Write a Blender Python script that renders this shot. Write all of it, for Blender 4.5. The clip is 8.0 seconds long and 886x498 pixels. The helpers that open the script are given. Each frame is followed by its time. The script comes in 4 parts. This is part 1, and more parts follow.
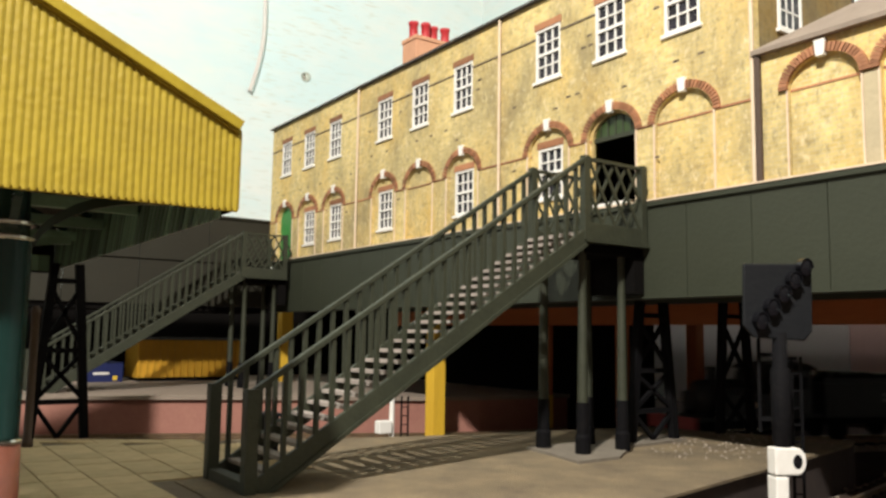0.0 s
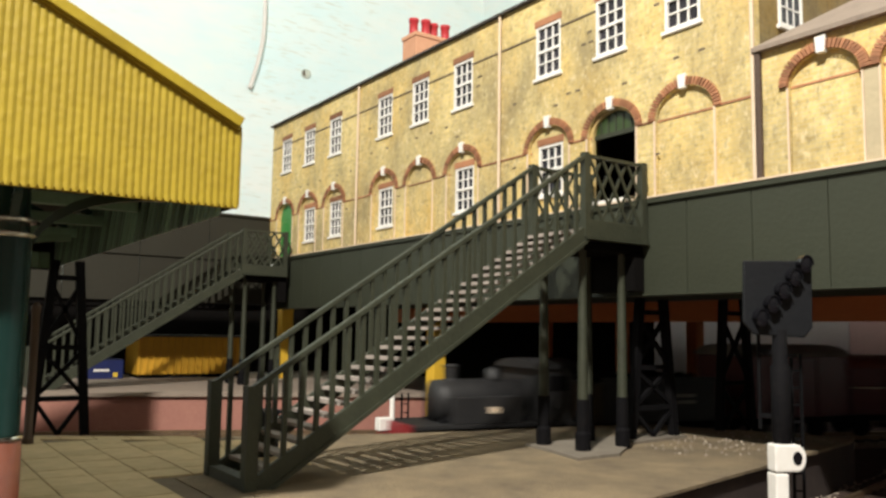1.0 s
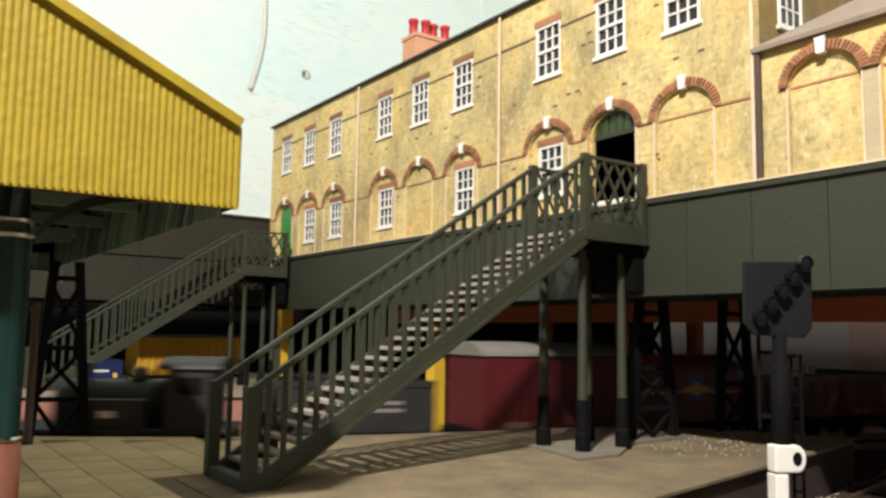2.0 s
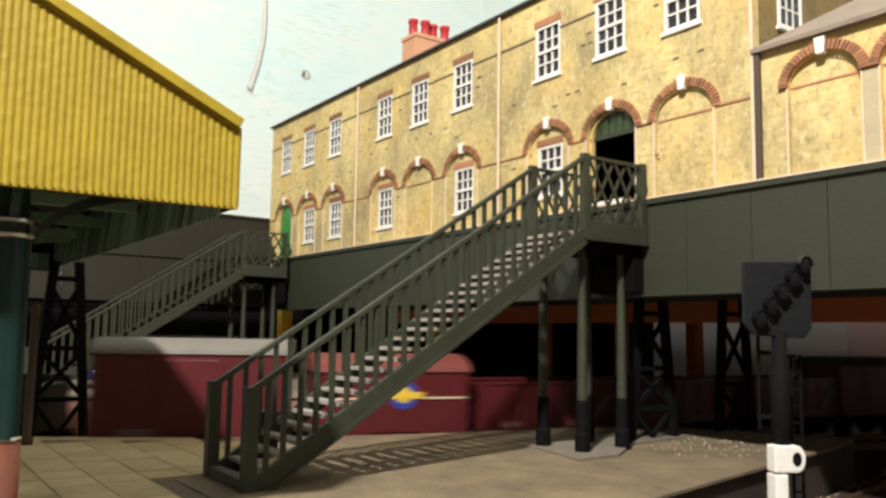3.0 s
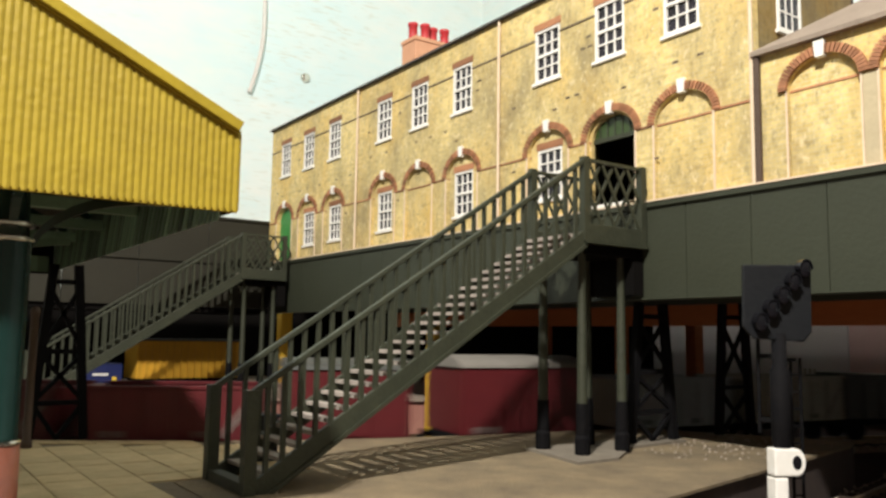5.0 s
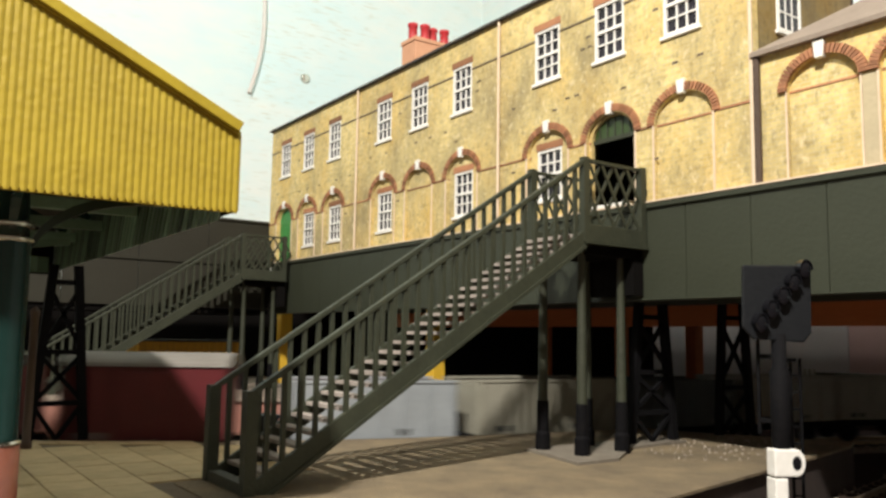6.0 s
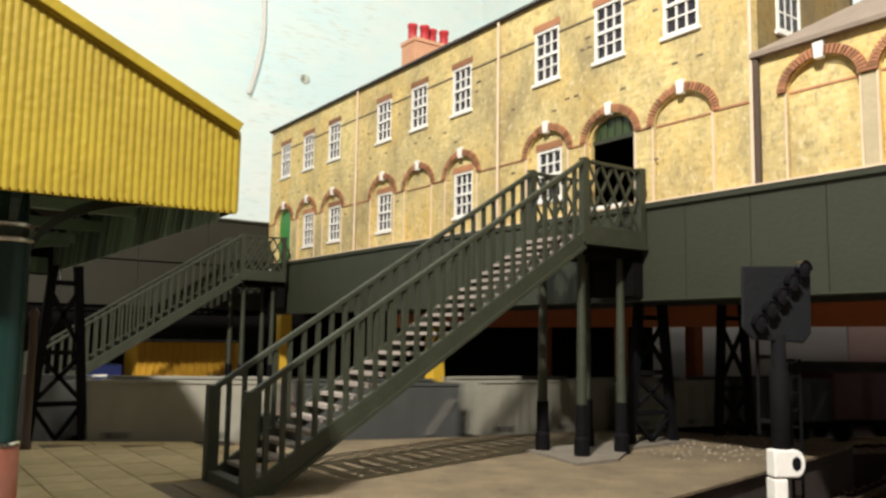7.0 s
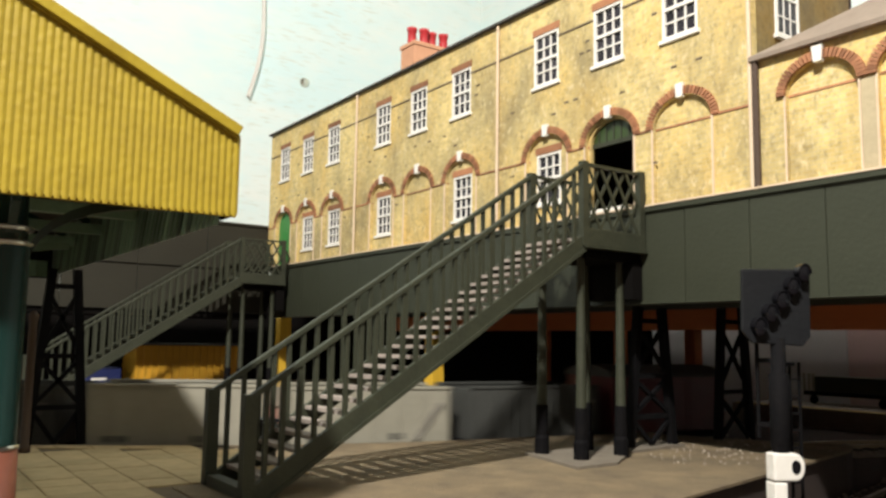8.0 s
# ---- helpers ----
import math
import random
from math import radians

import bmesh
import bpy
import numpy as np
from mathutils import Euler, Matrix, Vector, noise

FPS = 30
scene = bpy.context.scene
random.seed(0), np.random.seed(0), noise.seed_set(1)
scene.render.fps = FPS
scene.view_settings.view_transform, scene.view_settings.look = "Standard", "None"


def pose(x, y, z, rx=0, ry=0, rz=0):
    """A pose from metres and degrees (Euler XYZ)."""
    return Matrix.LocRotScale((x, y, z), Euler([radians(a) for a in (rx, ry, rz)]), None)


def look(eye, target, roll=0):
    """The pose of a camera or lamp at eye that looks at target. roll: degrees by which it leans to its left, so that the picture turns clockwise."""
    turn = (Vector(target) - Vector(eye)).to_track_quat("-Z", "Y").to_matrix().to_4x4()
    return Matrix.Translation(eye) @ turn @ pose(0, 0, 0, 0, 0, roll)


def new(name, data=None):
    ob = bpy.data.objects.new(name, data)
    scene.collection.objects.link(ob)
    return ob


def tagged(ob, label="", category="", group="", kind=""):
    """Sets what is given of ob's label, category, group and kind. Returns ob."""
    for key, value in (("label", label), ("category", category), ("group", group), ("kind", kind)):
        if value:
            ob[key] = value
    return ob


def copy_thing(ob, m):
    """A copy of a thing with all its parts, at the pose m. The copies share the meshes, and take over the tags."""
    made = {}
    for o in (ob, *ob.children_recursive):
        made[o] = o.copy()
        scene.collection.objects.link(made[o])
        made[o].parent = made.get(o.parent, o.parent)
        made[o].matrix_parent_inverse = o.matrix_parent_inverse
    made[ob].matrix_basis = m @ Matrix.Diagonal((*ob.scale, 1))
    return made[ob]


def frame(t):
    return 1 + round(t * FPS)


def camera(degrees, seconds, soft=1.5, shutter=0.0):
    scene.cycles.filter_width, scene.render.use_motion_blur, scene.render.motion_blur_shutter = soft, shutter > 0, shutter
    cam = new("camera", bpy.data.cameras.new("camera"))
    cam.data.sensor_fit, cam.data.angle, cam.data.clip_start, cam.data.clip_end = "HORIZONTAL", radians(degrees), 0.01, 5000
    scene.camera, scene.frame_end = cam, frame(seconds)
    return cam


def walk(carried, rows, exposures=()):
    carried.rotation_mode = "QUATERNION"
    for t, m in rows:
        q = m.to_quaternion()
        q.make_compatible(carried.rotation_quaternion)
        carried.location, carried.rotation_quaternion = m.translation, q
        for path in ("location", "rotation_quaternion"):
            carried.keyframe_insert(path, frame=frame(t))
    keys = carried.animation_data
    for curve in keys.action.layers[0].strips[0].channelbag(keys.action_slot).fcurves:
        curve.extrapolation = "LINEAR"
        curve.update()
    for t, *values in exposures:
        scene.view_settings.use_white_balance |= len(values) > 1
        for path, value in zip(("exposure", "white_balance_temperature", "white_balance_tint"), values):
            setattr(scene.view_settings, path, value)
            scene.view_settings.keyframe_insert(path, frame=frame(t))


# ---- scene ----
U = 0.021  # one working unit of the layout, in metres


# ---- camera ----
EYE = Vector((9.0986, -3.6707, 1.8566))


def aim(pitch, yaw, roll):
    a, b = radians(yaw), radians(pitch)
    way = Vector((-math.cos(a) * math.cos(b), math.sin(a) * math.cos(b), math.sin(b)))
    return look(EYE * U, (EYE + way * 10) * U, roll)


cam = camera(57.52, 8.0, soft=2.7, shutter=1.0)
SWAY = [(0.0, 0.0, 0.0), (0.5, -4.3, 0.2), (1.0, -5.4, 0.2), (1.5, -4.8, 0.2), (2.2, -4.2, -0.2), (3.0, -3.8, -0.6),
        (3.5, -5.9, -0.4), (4.0, -4.8, -0.9), (4.5, -0.2, -0.9), (5.2, 2.0, -1.0), (6.0, 2.7, -1.2), (6.5, 0.2, -1.1),
        (7.0, 3.7, -1.8), (7.5, 7.4, -2.6), (8.0, 9.6, -2.8)]
walk(cam, [(t, aim(6.130 + dy * 0.0401, 34.972 - dx * 0.0401, 0.9026)) for t, dy, dx in SWAY])

# ---- light: unseen lamps of the hobby room ----
world = bpy.data.worlds.new("room_air")
scene.world = world
world.use_nodes = True
world.node_tree.nodes["Background"].inputs[0].default_value = (0.9, 0.95, 1.0, 1)
world.node_tree.nodes["Background"].inputs[1].default_value = 0.02


def unseen_lamp(at, radius, watts, colour):
    data = bpy.data.lights.new("unseen_lamp", "POINT")
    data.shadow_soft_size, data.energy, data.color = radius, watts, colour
    ob = new("unseen_lamp", data)
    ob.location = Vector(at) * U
    return tagged(ob, "unseen warm point lamp above the layout", "lamp")


# key lamp out of view, placed to suit the stair shadow
unseen_lamp((15.3, -16.9, 27.8), 0.02, 44, (1.0, 0.95, 0.865))
# weak fill lamp, added to lift the dark left side of the platform
unseen_lamp((18.0, 8.0, 34.0), 0.02, 2.4, (1.0, 0.95, 0.86))
scene.view_settings.exposure = 0.0


# ---- materials ----
def material(name, colour, other=None, scale=2.0, rough=0.7, bump=0.15, fine=14.0, metal=0.0, mix=0.6, stretch=(1, 1, 1), spec=0.4, rand=0.0):
    m = bpy.data.materials.new(name)
    m.use_nodes = True
    n, l = m.node_tree.nodes, m.node_tree.links
    b = n["Principled BSDF"]
    b.inputs["Roughness"].default_value, b.inputs["Metallic"].default_value = rough, metal
    b.inputs["Specular IOR Level"].default_value = spec
    other = other or tuple(c * 0.7 for c in colour)
    co = n.new("ShaderNodeTexCoord")
    mp = n.new("ShaderNodeMapping")
    mp.inputs["Scale"].default_value = [s / U for s in stretch]
    l.new(co.outputs["Object"], mp.inputs["Vector"])
    a = n.new("ShaderNodeTexNoise")
    a.inputs["Scale"].default_value, a.inputs["Detail"].default_value, a.inputs["Roughness"].default_value = scale, 5, 0.65
    f = n.new("ShaderNodeTexNoise")
    f.inputs["Scale"].default_value, f.inputs["Detail"].default_value = fine, 3
    l.new(mp.outputs[0], a.inputs["Vector"])
    l.new(mp.outputs[0], f.inputs["Vector"])
    add = n.new("ShaderNodeMath")
    add.operation = "MULTIPLY_ADD"
    l.new(f.outputs["Fac"], add.inputs[0])
    add.inputs[1].default_value = 0.45
    l.new(a.outputs["Fac"], add.inputs[2])
    r = n.new("ShaderNodeMapRange")
    r.inputs["From Min"].default_value, r.inputs["From Max"].default_value = 0.55, 0.95
    r.inputs["To Max"].default_value = mix
    l.new(add.outputs[0], r.inputs["Value"])
    c = n.new("ShaderNodeMix")
    c.data_type = "RGBA"
    l.new(r.outputs[0], c.inputs["Factor"])
    c.inputs["A"].default_value, c.inputs["B"].default_value = (*colour, 1), (*other, 1)
    last = c.outputs["Result"]
    if rand:
        info = n.new("ShaderNodeObjectInfo")
        hsv = n.new("ShaderNodeHueSaturation")
        rr = n.new("ShaderNodeMapRange")
        rr.inputs["To Min"].default_value, rr.inputs["To Max"].default_value = 1 - rand, 1 + rand
        l.new(info.outputs["Random"], rr.inputs["Value"])
        l.new(rr.outputs[0], hsv.inputs["Value"])
        l.new(last, hsv.inputs["Color"])
        last = hsv.outputs[0]
    l.new(last, b.inputs["Base Color"])
    bp = n.new("ShaderNodeBump")
    bp.inputs["Strength"].default_value, bp.inputs["Distance"].default_value = bump, 0.05 * U
    l.new(f.outputs["Fac"], bp.inputs["Height"])
    l.new(bp.outputs[0], b.inputs["Normal"])
    return m


def brickwork(name, a, b_, mortar, dirt, size=0.17):
    """London stock brick printed on card: small courses, soot stains in patches."""
    m = bpy.data.materials.new(name)
    m.use_nodes = True
    n, l = m.node_tree.nodes, m.node_tree.links
    b = n["Principled BSDF"]
    b.inputs["Roughness"].default_value, b.inputs["Specular IOR Level"].default_value = 0.75, 0.3
    co = n.new("ShaderNodeTexCoord")
    sep, com = n.new("ShaderNodeSeparateXYZ"), n.new("ShaderNodeCombineXYZ")
    l.new(co.outputs["Object"], sep.inputs[0])
    su = n.new("ShaderNodeMath")
    su.operation = "ADD"
    l.new(sep.outputs["X"], su.inputs[0])
    l.new(sep.outputs["Y"], su.inputs[1])
    l.new(su.outputs[0], com.inputs["X"])
    l.new(sep.outputs["Z"], com.inputs["Y"])
    br = n.new("ShaderNodeTexBrick")
    br.inputs["Scale"].default_value = 1 / (size * U)
    br.inputs["Color1"].default_value, br.inputs["Color2"].default_value, br.inputs["Mortar"].default_value = (*a, 1), (*b_, 1), (*mortar, 1)
    br.inputs["Mortar Size"].default_value, br.inputs["Brick Width"].default_value, br.inputs["Row Height"].default_value = 0.035, 1.0, 0.36
    br.inputs["Bias"].default_value = -0.25
    l.new(com.outputs[0], br.inputs["Vector"])
    mp = n.new("ShaderNodeMapping")
    mp.inputs["Scale"].default_value = (1 / U, 1 / U, 0.6 / U)
    l.new(co.outputs["Object"], mp.inputs["Vector"])

    def noise_mask(scale, detail, lo, hi, top, shift):
        off = n.new("ShaderNodeMapping")
        off.inputs["Location"].default_value = (shift, shift * 0.7, shift * 1.3)
        l.new(mp.outputs[0], off.inputs["Vector"])
        t = n.new("ShaderNodeTexNoise")
        t.inputs["Scale"].default_value, t.inputs["Detail"].default_value, t.inputs["Roughness"].default_value = scale, detail, 0.68
        l.new(off.outputs[0], t.inputs["Vector"])
        g = n.new("ShaderNodeMapRange")
        g.inputs["From Min"].default_value, g.inputs["From Max"].default_value, g.inputs["To Max"].default_value = lo, hi, top
        l.new(t.outputs["Fac"], g.inputs["Value"])
        return g.outputs[0]

    def blend(fac, under, colour):
        c = n.new("ShaderNodeMix")
        c.data_type = "RGBA"
        l.new(fac, c.inputs["Factor"])
        l.new(under, c.inputs["A"])
        c.inputs["B"].default_value = (*colour, 1)
        return c.outputs["Result"]

    gold = blend(noise_mask(0.7, 5, 0.45, 0.72, 0.75, 3.0), br.outputs["Color"], tuple(v * k for v, k in zip(a, (0.86, 0.70, 0.42))))
    grime = blend(noise_mask(0.45, 7, 0.43, 0.64, 0.88, 11.0), gold, dirt)
    pale = blend(noise_mask(11.0, 4, 0.55, 0.66, 0.62, 7.0), grime, tuple(min(0.9, v * 1.15) for v in mortar))
    dark = blend(noise_mask(12.0, 4, 0.52, 0.68, 0.45, 19.0), pale, tuple(v * 0.55 for v in dirt))
    l.new(dark, b.inputs["Base Color"])
    bp = n.new("ShaderNodeBump")
    bp.inputs["Strength"].default_value, bp.inputs["Distance"].default_value = 0.06, 0.02 * U
    l.new(br.outputs["Fac"], bp.inputs["Height"])
    bp.invert = True
    l.new(bp.outputs[0], b.inputs["Normal"])
    return m


BRICK = brickwork("stock_brick", (0.76, 0.60, 0.245), (0.55, 0.41, 0.145), (0.64, 0.54, 0.33), (0.27, 0.225, 0.125))
RED_BRICK = material("red_brick", (0.37, 0.17, 0.085), (0.24, 0.11, 0.06), 6, 0.8, rand=0.38)
PINK_PIPE = material("pink_cream_paint", (0.72, 0.58, 0.43), (0.58, 0.44, 0.30), 3)
WHITE = material("white_paint", (0.82, 0.80, 0.76), (0.7, 0.67, 0.6), 3, 0.5, mix=0.4)
GLASS = material("dark_window_glass", (0.020, 0.018, 0.024), (0.035, 0.03, 0.04), 2, 0.25, 0.02, spec=0.25, rand=0.4)
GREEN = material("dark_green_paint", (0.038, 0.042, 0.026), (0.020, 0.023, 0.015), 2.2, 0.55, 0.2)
# girder olive made darker and browner: the side arm's shade is in the colour
SHADED_GIRDER = material("shaded_girder_paint", (0.030, 0.028, 0.020), (0.022, 0.020, 0.014), 0.7, 0.6, 0.12, spec=0.25)
GIRDER = material("olive_girder_paint", (0.039, 0.044, 0.029), (0.028, 0.032, 0.021), 0.7, 0.5, 0.12)
TREAD = material("worn_grey_tread", (0.36, 0.315, 0.28), (0.22, 0.19, 0.165), 5, 0.8, 0.3, rand=0.12)
BLACK = material("black_paint", (0.005, 0.005, 0.006), (0.009, 0.008, 0.008), 4, 0.75, 0.2, spec=0.06)
SLATE = material("dark_slate", (0.055, 0.052, 0.05), (0.10, 0.09, 0.08), 3, 0.8)
STONE = material("brown_stone_roof", (0.28, 0.225, 0.18), (0.19, 0.15, 0.12), 3, 0.85)
SLAB = material("buff_paving_slab", (0.58, 0.45, 0.255), (0.40, 0.31, 0.17), 2.2, 0.85, 0.35, 22, rand=0.10)
ASPHALT = material("gritty_platform_surface", (0.245, 0.188, 0.112), (0.10, 0.078, 0.055), 1.1, 0.9, 0.8, 26, mix=0.9)
JOINT = material("dark_joint", (0.16, 0.12, 0.08), (0.1, 0.08, 0.05), 3, 0.9)
EDGE_BRICK = material("sooty_platform_brick", (0.05, 0.035, 0.03), (0.03, 0.022, 0.02), 4, 0.9)
PINK = material("pink_brick_paper", (0.36, 0.17, 0.13), (0.26, 0.11, 0.09), 1.4, 0.85)
YELLOW = material("yellow_valance_paint", (0.40, 0.292, 0.021), (0.285, 0.20, 0.014), 1.6, 0.5, 0.15, mix=0.7)
CANOPY_GREEN = material("canopy_column_green", (0.006, 0.024, 0.021), (0.010, 0.032, 0.028), 2, 0.25, 0.05)
SOFFIT = material("pale_green_boards", (0.13, 0.21, 0.15), (0.07, 0.12, 0.085), 2, 0.3, 0.1, rand=0.8)
BROWN = material("red_brown_paint", (0.14, 0.04, 0.02), (0.09, 0.03, 0.02), 3, 0.4)
CHROME = material("bright_ring", (0.7, 0.68, 0.6), (0.5, 0.48, 0.42), 4, 0.2, 0.02, metal=1.0)
TIMBER = material("orange_bare_timber", (0.50, 0.155, 0.05), (0.34, 0.105, 0.035), 0.8, 0.7, 0.2, stretch=(0.3, 1, 2))
YELLOW_POST = material("yellow_pine_post", (0.75, 0.47, 0.04), (0.55, 0.32, 0.03), 1.2, 0.6, 0.2, stretch=(2, 2, 0.3))
SKY = material("pale_blue_backdrop", (0.74, 0.92, 0.94), (0.90, 0.94, 0.90), 0.05, 0.9, 0.1, 0.6, mix=0.9, stretch=(1, 1, 2.5))
ROOM = material("dull_room_paint", (0.16, 0.14, 0.115), (0.12, 0.105, 0.085), 0.1, 0.9)
# the same brickwork in darker colours, for the end walls
DARK_BRICK = brickwork("darker_brick", (0.26, 0.19, 0.07), (0.21, 0.15, 0.05), (0.22, 0.17, 0.09), (0.10, 0.08, 0.05))
# near black, also used where shade is put into the colour
DARK = material("near_black", (0.007, 0.006, 0.0055), (0.004, 0.004, 0.004), 1, 1.0, spec=0.05)
GROUND = material("dark_brown_baseboard", (0.055, 0.027, 0.021), (0.035, 0.018, 0.014), 0.6, 0.9, 0.3)
BALLAST = material("pale_ballast", (0.42, 0.36, 0.29), (0.16, 0.12, 0.10), 9, 0.95, 0.9, 26, mix=0.9)
SLEEPER = material("dark_sleeper", (0.05, 0.03, 0.022), (0.03, 0.02, 0.015), 6, 0.9)
RAIL = material("rusty_rail", (0.32, 0.24, 0.15), (0.18, 0.10, 0.06), 6, 0.35, metal=0.8)
GREY_PANEL = material("grey_back_panel", (0.58, 0.56, 0.58), (0.48, 0.46, 0.48), 0.3, 0.9)
PINK_PANEL = material("pink_brick_panel", (0.62, 0.44, 0.44), (0.50, 0.35, 0.35), 0.6, 0.9)
MAROON = material("maroon_wagon_paint", (0.10, 0.013, 0.016), (0.06, 0.008, 0.011), 2, 0.4, 0.1)
BAUXITE = material("bright_bauxite_paint", (0.18, 0.045, 0.036), (0.12, 0.03, 0.025), 2, 0.5)
PALE_ROOF = material("dusty_pale_roof", (0.20, 0.185, 0.165), (0.125, 0.113, 0.098), 2, 0.8)
GREY_WAGON = material("light_grey_wagon_paint", (0.36, 0.37, 0.38), (0.25, 0.25, 0.25), 1.6, 0.6)
DARK_GREY = material("dark_grey_wagon_paint", (0.060, 0.062, 0.058), (0.034, 0.035, 0.032), 1.6, 0.6)
CREAM_WAGON = material("off_white_wagon_paint", (0.30, 0.285, 0.23), (0.20, 0.19, 0.15), 1.6, 0.6)
BLUE_GREY = material("blue_grey_wagon_paint", (0.29, 0.31, 0.325), (0.20, 0.215, 0.225), 1.6, 0.6)
FADED = material("faded_lettering_paint", (0.16, 0.11, 0.10), (0.10, 0.05, 0.05), 3, 0.7)
LOCO = material("weathered_loco_black", (0.014, 0.014, 0.015), (0.030, 0.028, 0.027), 2, 0.55)
BLUE = material("blue_paint", (0.012, 0.02, 0.10), (0.01, 0.016, 0.07), 3, 0.5)
LOGO_YELLOW = material("yellow_badge_paint", (0.72, 0.50, 0.05), (0.6, 0.4, 0.04), 3, 0.5)
BADGE_BLUE = material("blue_badge_paint", (0.03, 0.06, 0.35), (0.02, 0.04, 0.26), 3, 0.5)
CONTAINER = material("yellow_container_paint", (0.62, 0.34, 0.03), (0.45, 0.24, 0.02), 1.2, 0.55)
GREEN_DOOR = material("bright_green_door_paint", (0.05, 0.26, 0.06), (0.04, 0.2, 0.05), 3, 0.5)
PIER = material("grey_buff_render", (0.50, 0.42, 0.27), (0.36, 0.30, 0.20), 2.5, 0.8)
BROWN_WOOD = material("dull_brown_pole_paint", (0.075, 0.048, 0.034), (0.05, 0.03, 0.02), 3, 0.6)
POT = material("red_chimney_pot", (0.48, 0.03, 0.04), (0.36, 0.03, 0.03), 3, 0.5)
CHIMNEY = material("salmon_chimney_card", (0.62, 0.33, 0.20), (0.52, 0.26, 0.15), 3, 0.8)
FANLIGHT = material("dull_green_fanlight", (0.035, 0.062, 0.016), (0.02, 0.036, 0.01), 3, 0.3, 0.05)
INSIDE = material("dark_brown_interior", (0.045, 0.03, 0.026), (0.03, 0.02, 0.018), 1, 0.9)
PLINTH = material("grey_card_plinth", (0.19, 0.165, 0.13), (0.12, 0.10, 0.08), 3, 0.85, 0.3)
SIGNAL_GREY = material("dark_grey_signal_plastic", (0.012, 0.013, 0.015), (0.008, 0.009, 0.011), 3, 0.55, spec=0.2)
LENS = material("black_gloss_lens", (0.006, 0.006, 0.008), (0.01, 0.01, 0.012), 3, 0.12, 0.02, spec=0.3)


def scuffed(m, colour, amount):
    """Faint level scuffs in old paint, broken up by larger patches."""
    n, l = m.node_tree.nodes, m.node_tree.links
    b = n["Principled BSDF"]
    under = b.inputs["Base Color"].links[0].from_socket
    co = n.new("ShaderNodeTexCoord")
    masks = []
    for scale, stretch, lo, hi in ((1.1, (1, 1, 7), 0.56, 0.70), (0.09, (1, 1, 1.6), 0.46, 0.62)):
        mp = n.new("ShaderNodeMapping")
        mp.inputs["Scale"].default_value = [k / U for k in stretch]
        l.new(co.outputs["Object"], mp.inputs["Vector"])
        t = n.new("ShaderNodeTexNoise")
        t.inputs["Scale"].default_value, t.inputs["Detail"].default_value = scale, 5
        l.new(mp.outputs[0], t.inputs["Vector"])
        g = n.new("ShaderNodeMapRange")
        g.inputs["From Min"].default_value, g.inputs["From Max"].default_value = lo, hi
        l.new(t.outputs["Fac"], g.inputs["Value"])
        masks.append(g.outputs[0])
    both = n.new("ShaderNodeMath")
    both.operation = "MULTIPLY"
    l.new(masks[0], both.inputs[0])
    l.new(masks[1], both.inputs[1])
    fac = n.new("ShaderNodeMath")
    fac.operation = "MULTIPLY"
    fac.inputs[1].default_value = amount
    l.new(both.outputs[0], fac.inputs[0])
    c = n.new("ShaderNodeMix")
    c.data_type = "RGBA"
    l.new(fac.outputs[0], c.inputs["Factor"])
    l.new(under, c.inputs["A"])
    c.inputs["B"].default_value = (*colour, 1)
    l.new(c.outputs["Result"], b.inputs["Base Color"])


scuffed(SKY, (0.60, 0.60, 0.48), 0.55)


# ---- building helpers ----
def box(bm, lo, hi, m=None):
    vs = [bm.verts.new((x, y, z)) for x in (lo[0], hi[0]) for y in (lo[1], hi[1]) for z in (lo[2], hi[2])]
    for f in ((0, 1, 3, 2), (4, 6, 7, 5), (0, 4, 5, 1), (2, 3, 7, 6), (0, 2, 6, 4), (1, 5, 7, 3)):
        bm.faces.new([vs[i] for i in f])
    if m is not None:
        bmesh.ops.transform(bm, matrix=m, verts=vs)
    return vs


def bar(bm, a, b, w, h=None, up=(0, 0, 1)):
    """A square bar from a to b, w wide and h deep."""
    a, b = Vector(a), Vector(b)
    d = (b - a).normalized()
    s = d.cross(Vector(up))
    s = (s if s.length > 1e-4 else Vector((1, 0, 0))).normalized() * w / 2
    t = d.cross(s).normalized() * (h or w) / 2
    vs = [bm.verts.new(p + i * s + j * t) for p in (a, b) for i, j in ((-1, -1), (1, -1), (1, 1), (-1, 1))]
    for f in ((3, 2, 1, 0), (4, 5, 6, 7), (0, 1, 5, 4), (1, 2, 6, 5), (2, 3, 7, 6), (3, 0, 4, 7)):
        bm.faces.new([vs[i] for i in f])
    return vs


def turned(bm, at, profile, n=20, axis="z"):
    """A turned shape: (radius, height) pairs round an axis at a point."""
    rings = []
    for r, z in profile:
        ring = []
        for i in range(n):
            a = 2 * math.pi * i / n
            p = (r * math.cos(a), r * math.sin(a), z)
            p = {"z": p, "y": (p[0], p[2], p[1]), "x": (p[2], p[0], p[1])}[axis]
            ring.append(bm.verts.new(Vector(at) + Vector(p)))
        rings.append(ring)
    for a, b in zip(rings, rings[1:]):
        for i in range(n):
            bm.faces.new((a[i], a[(i + 1) % n], b[(i + 1) % n], b[i]))
    bm.faces.new(rings[0][::-1])
    bm.faces.new(rings[-1])


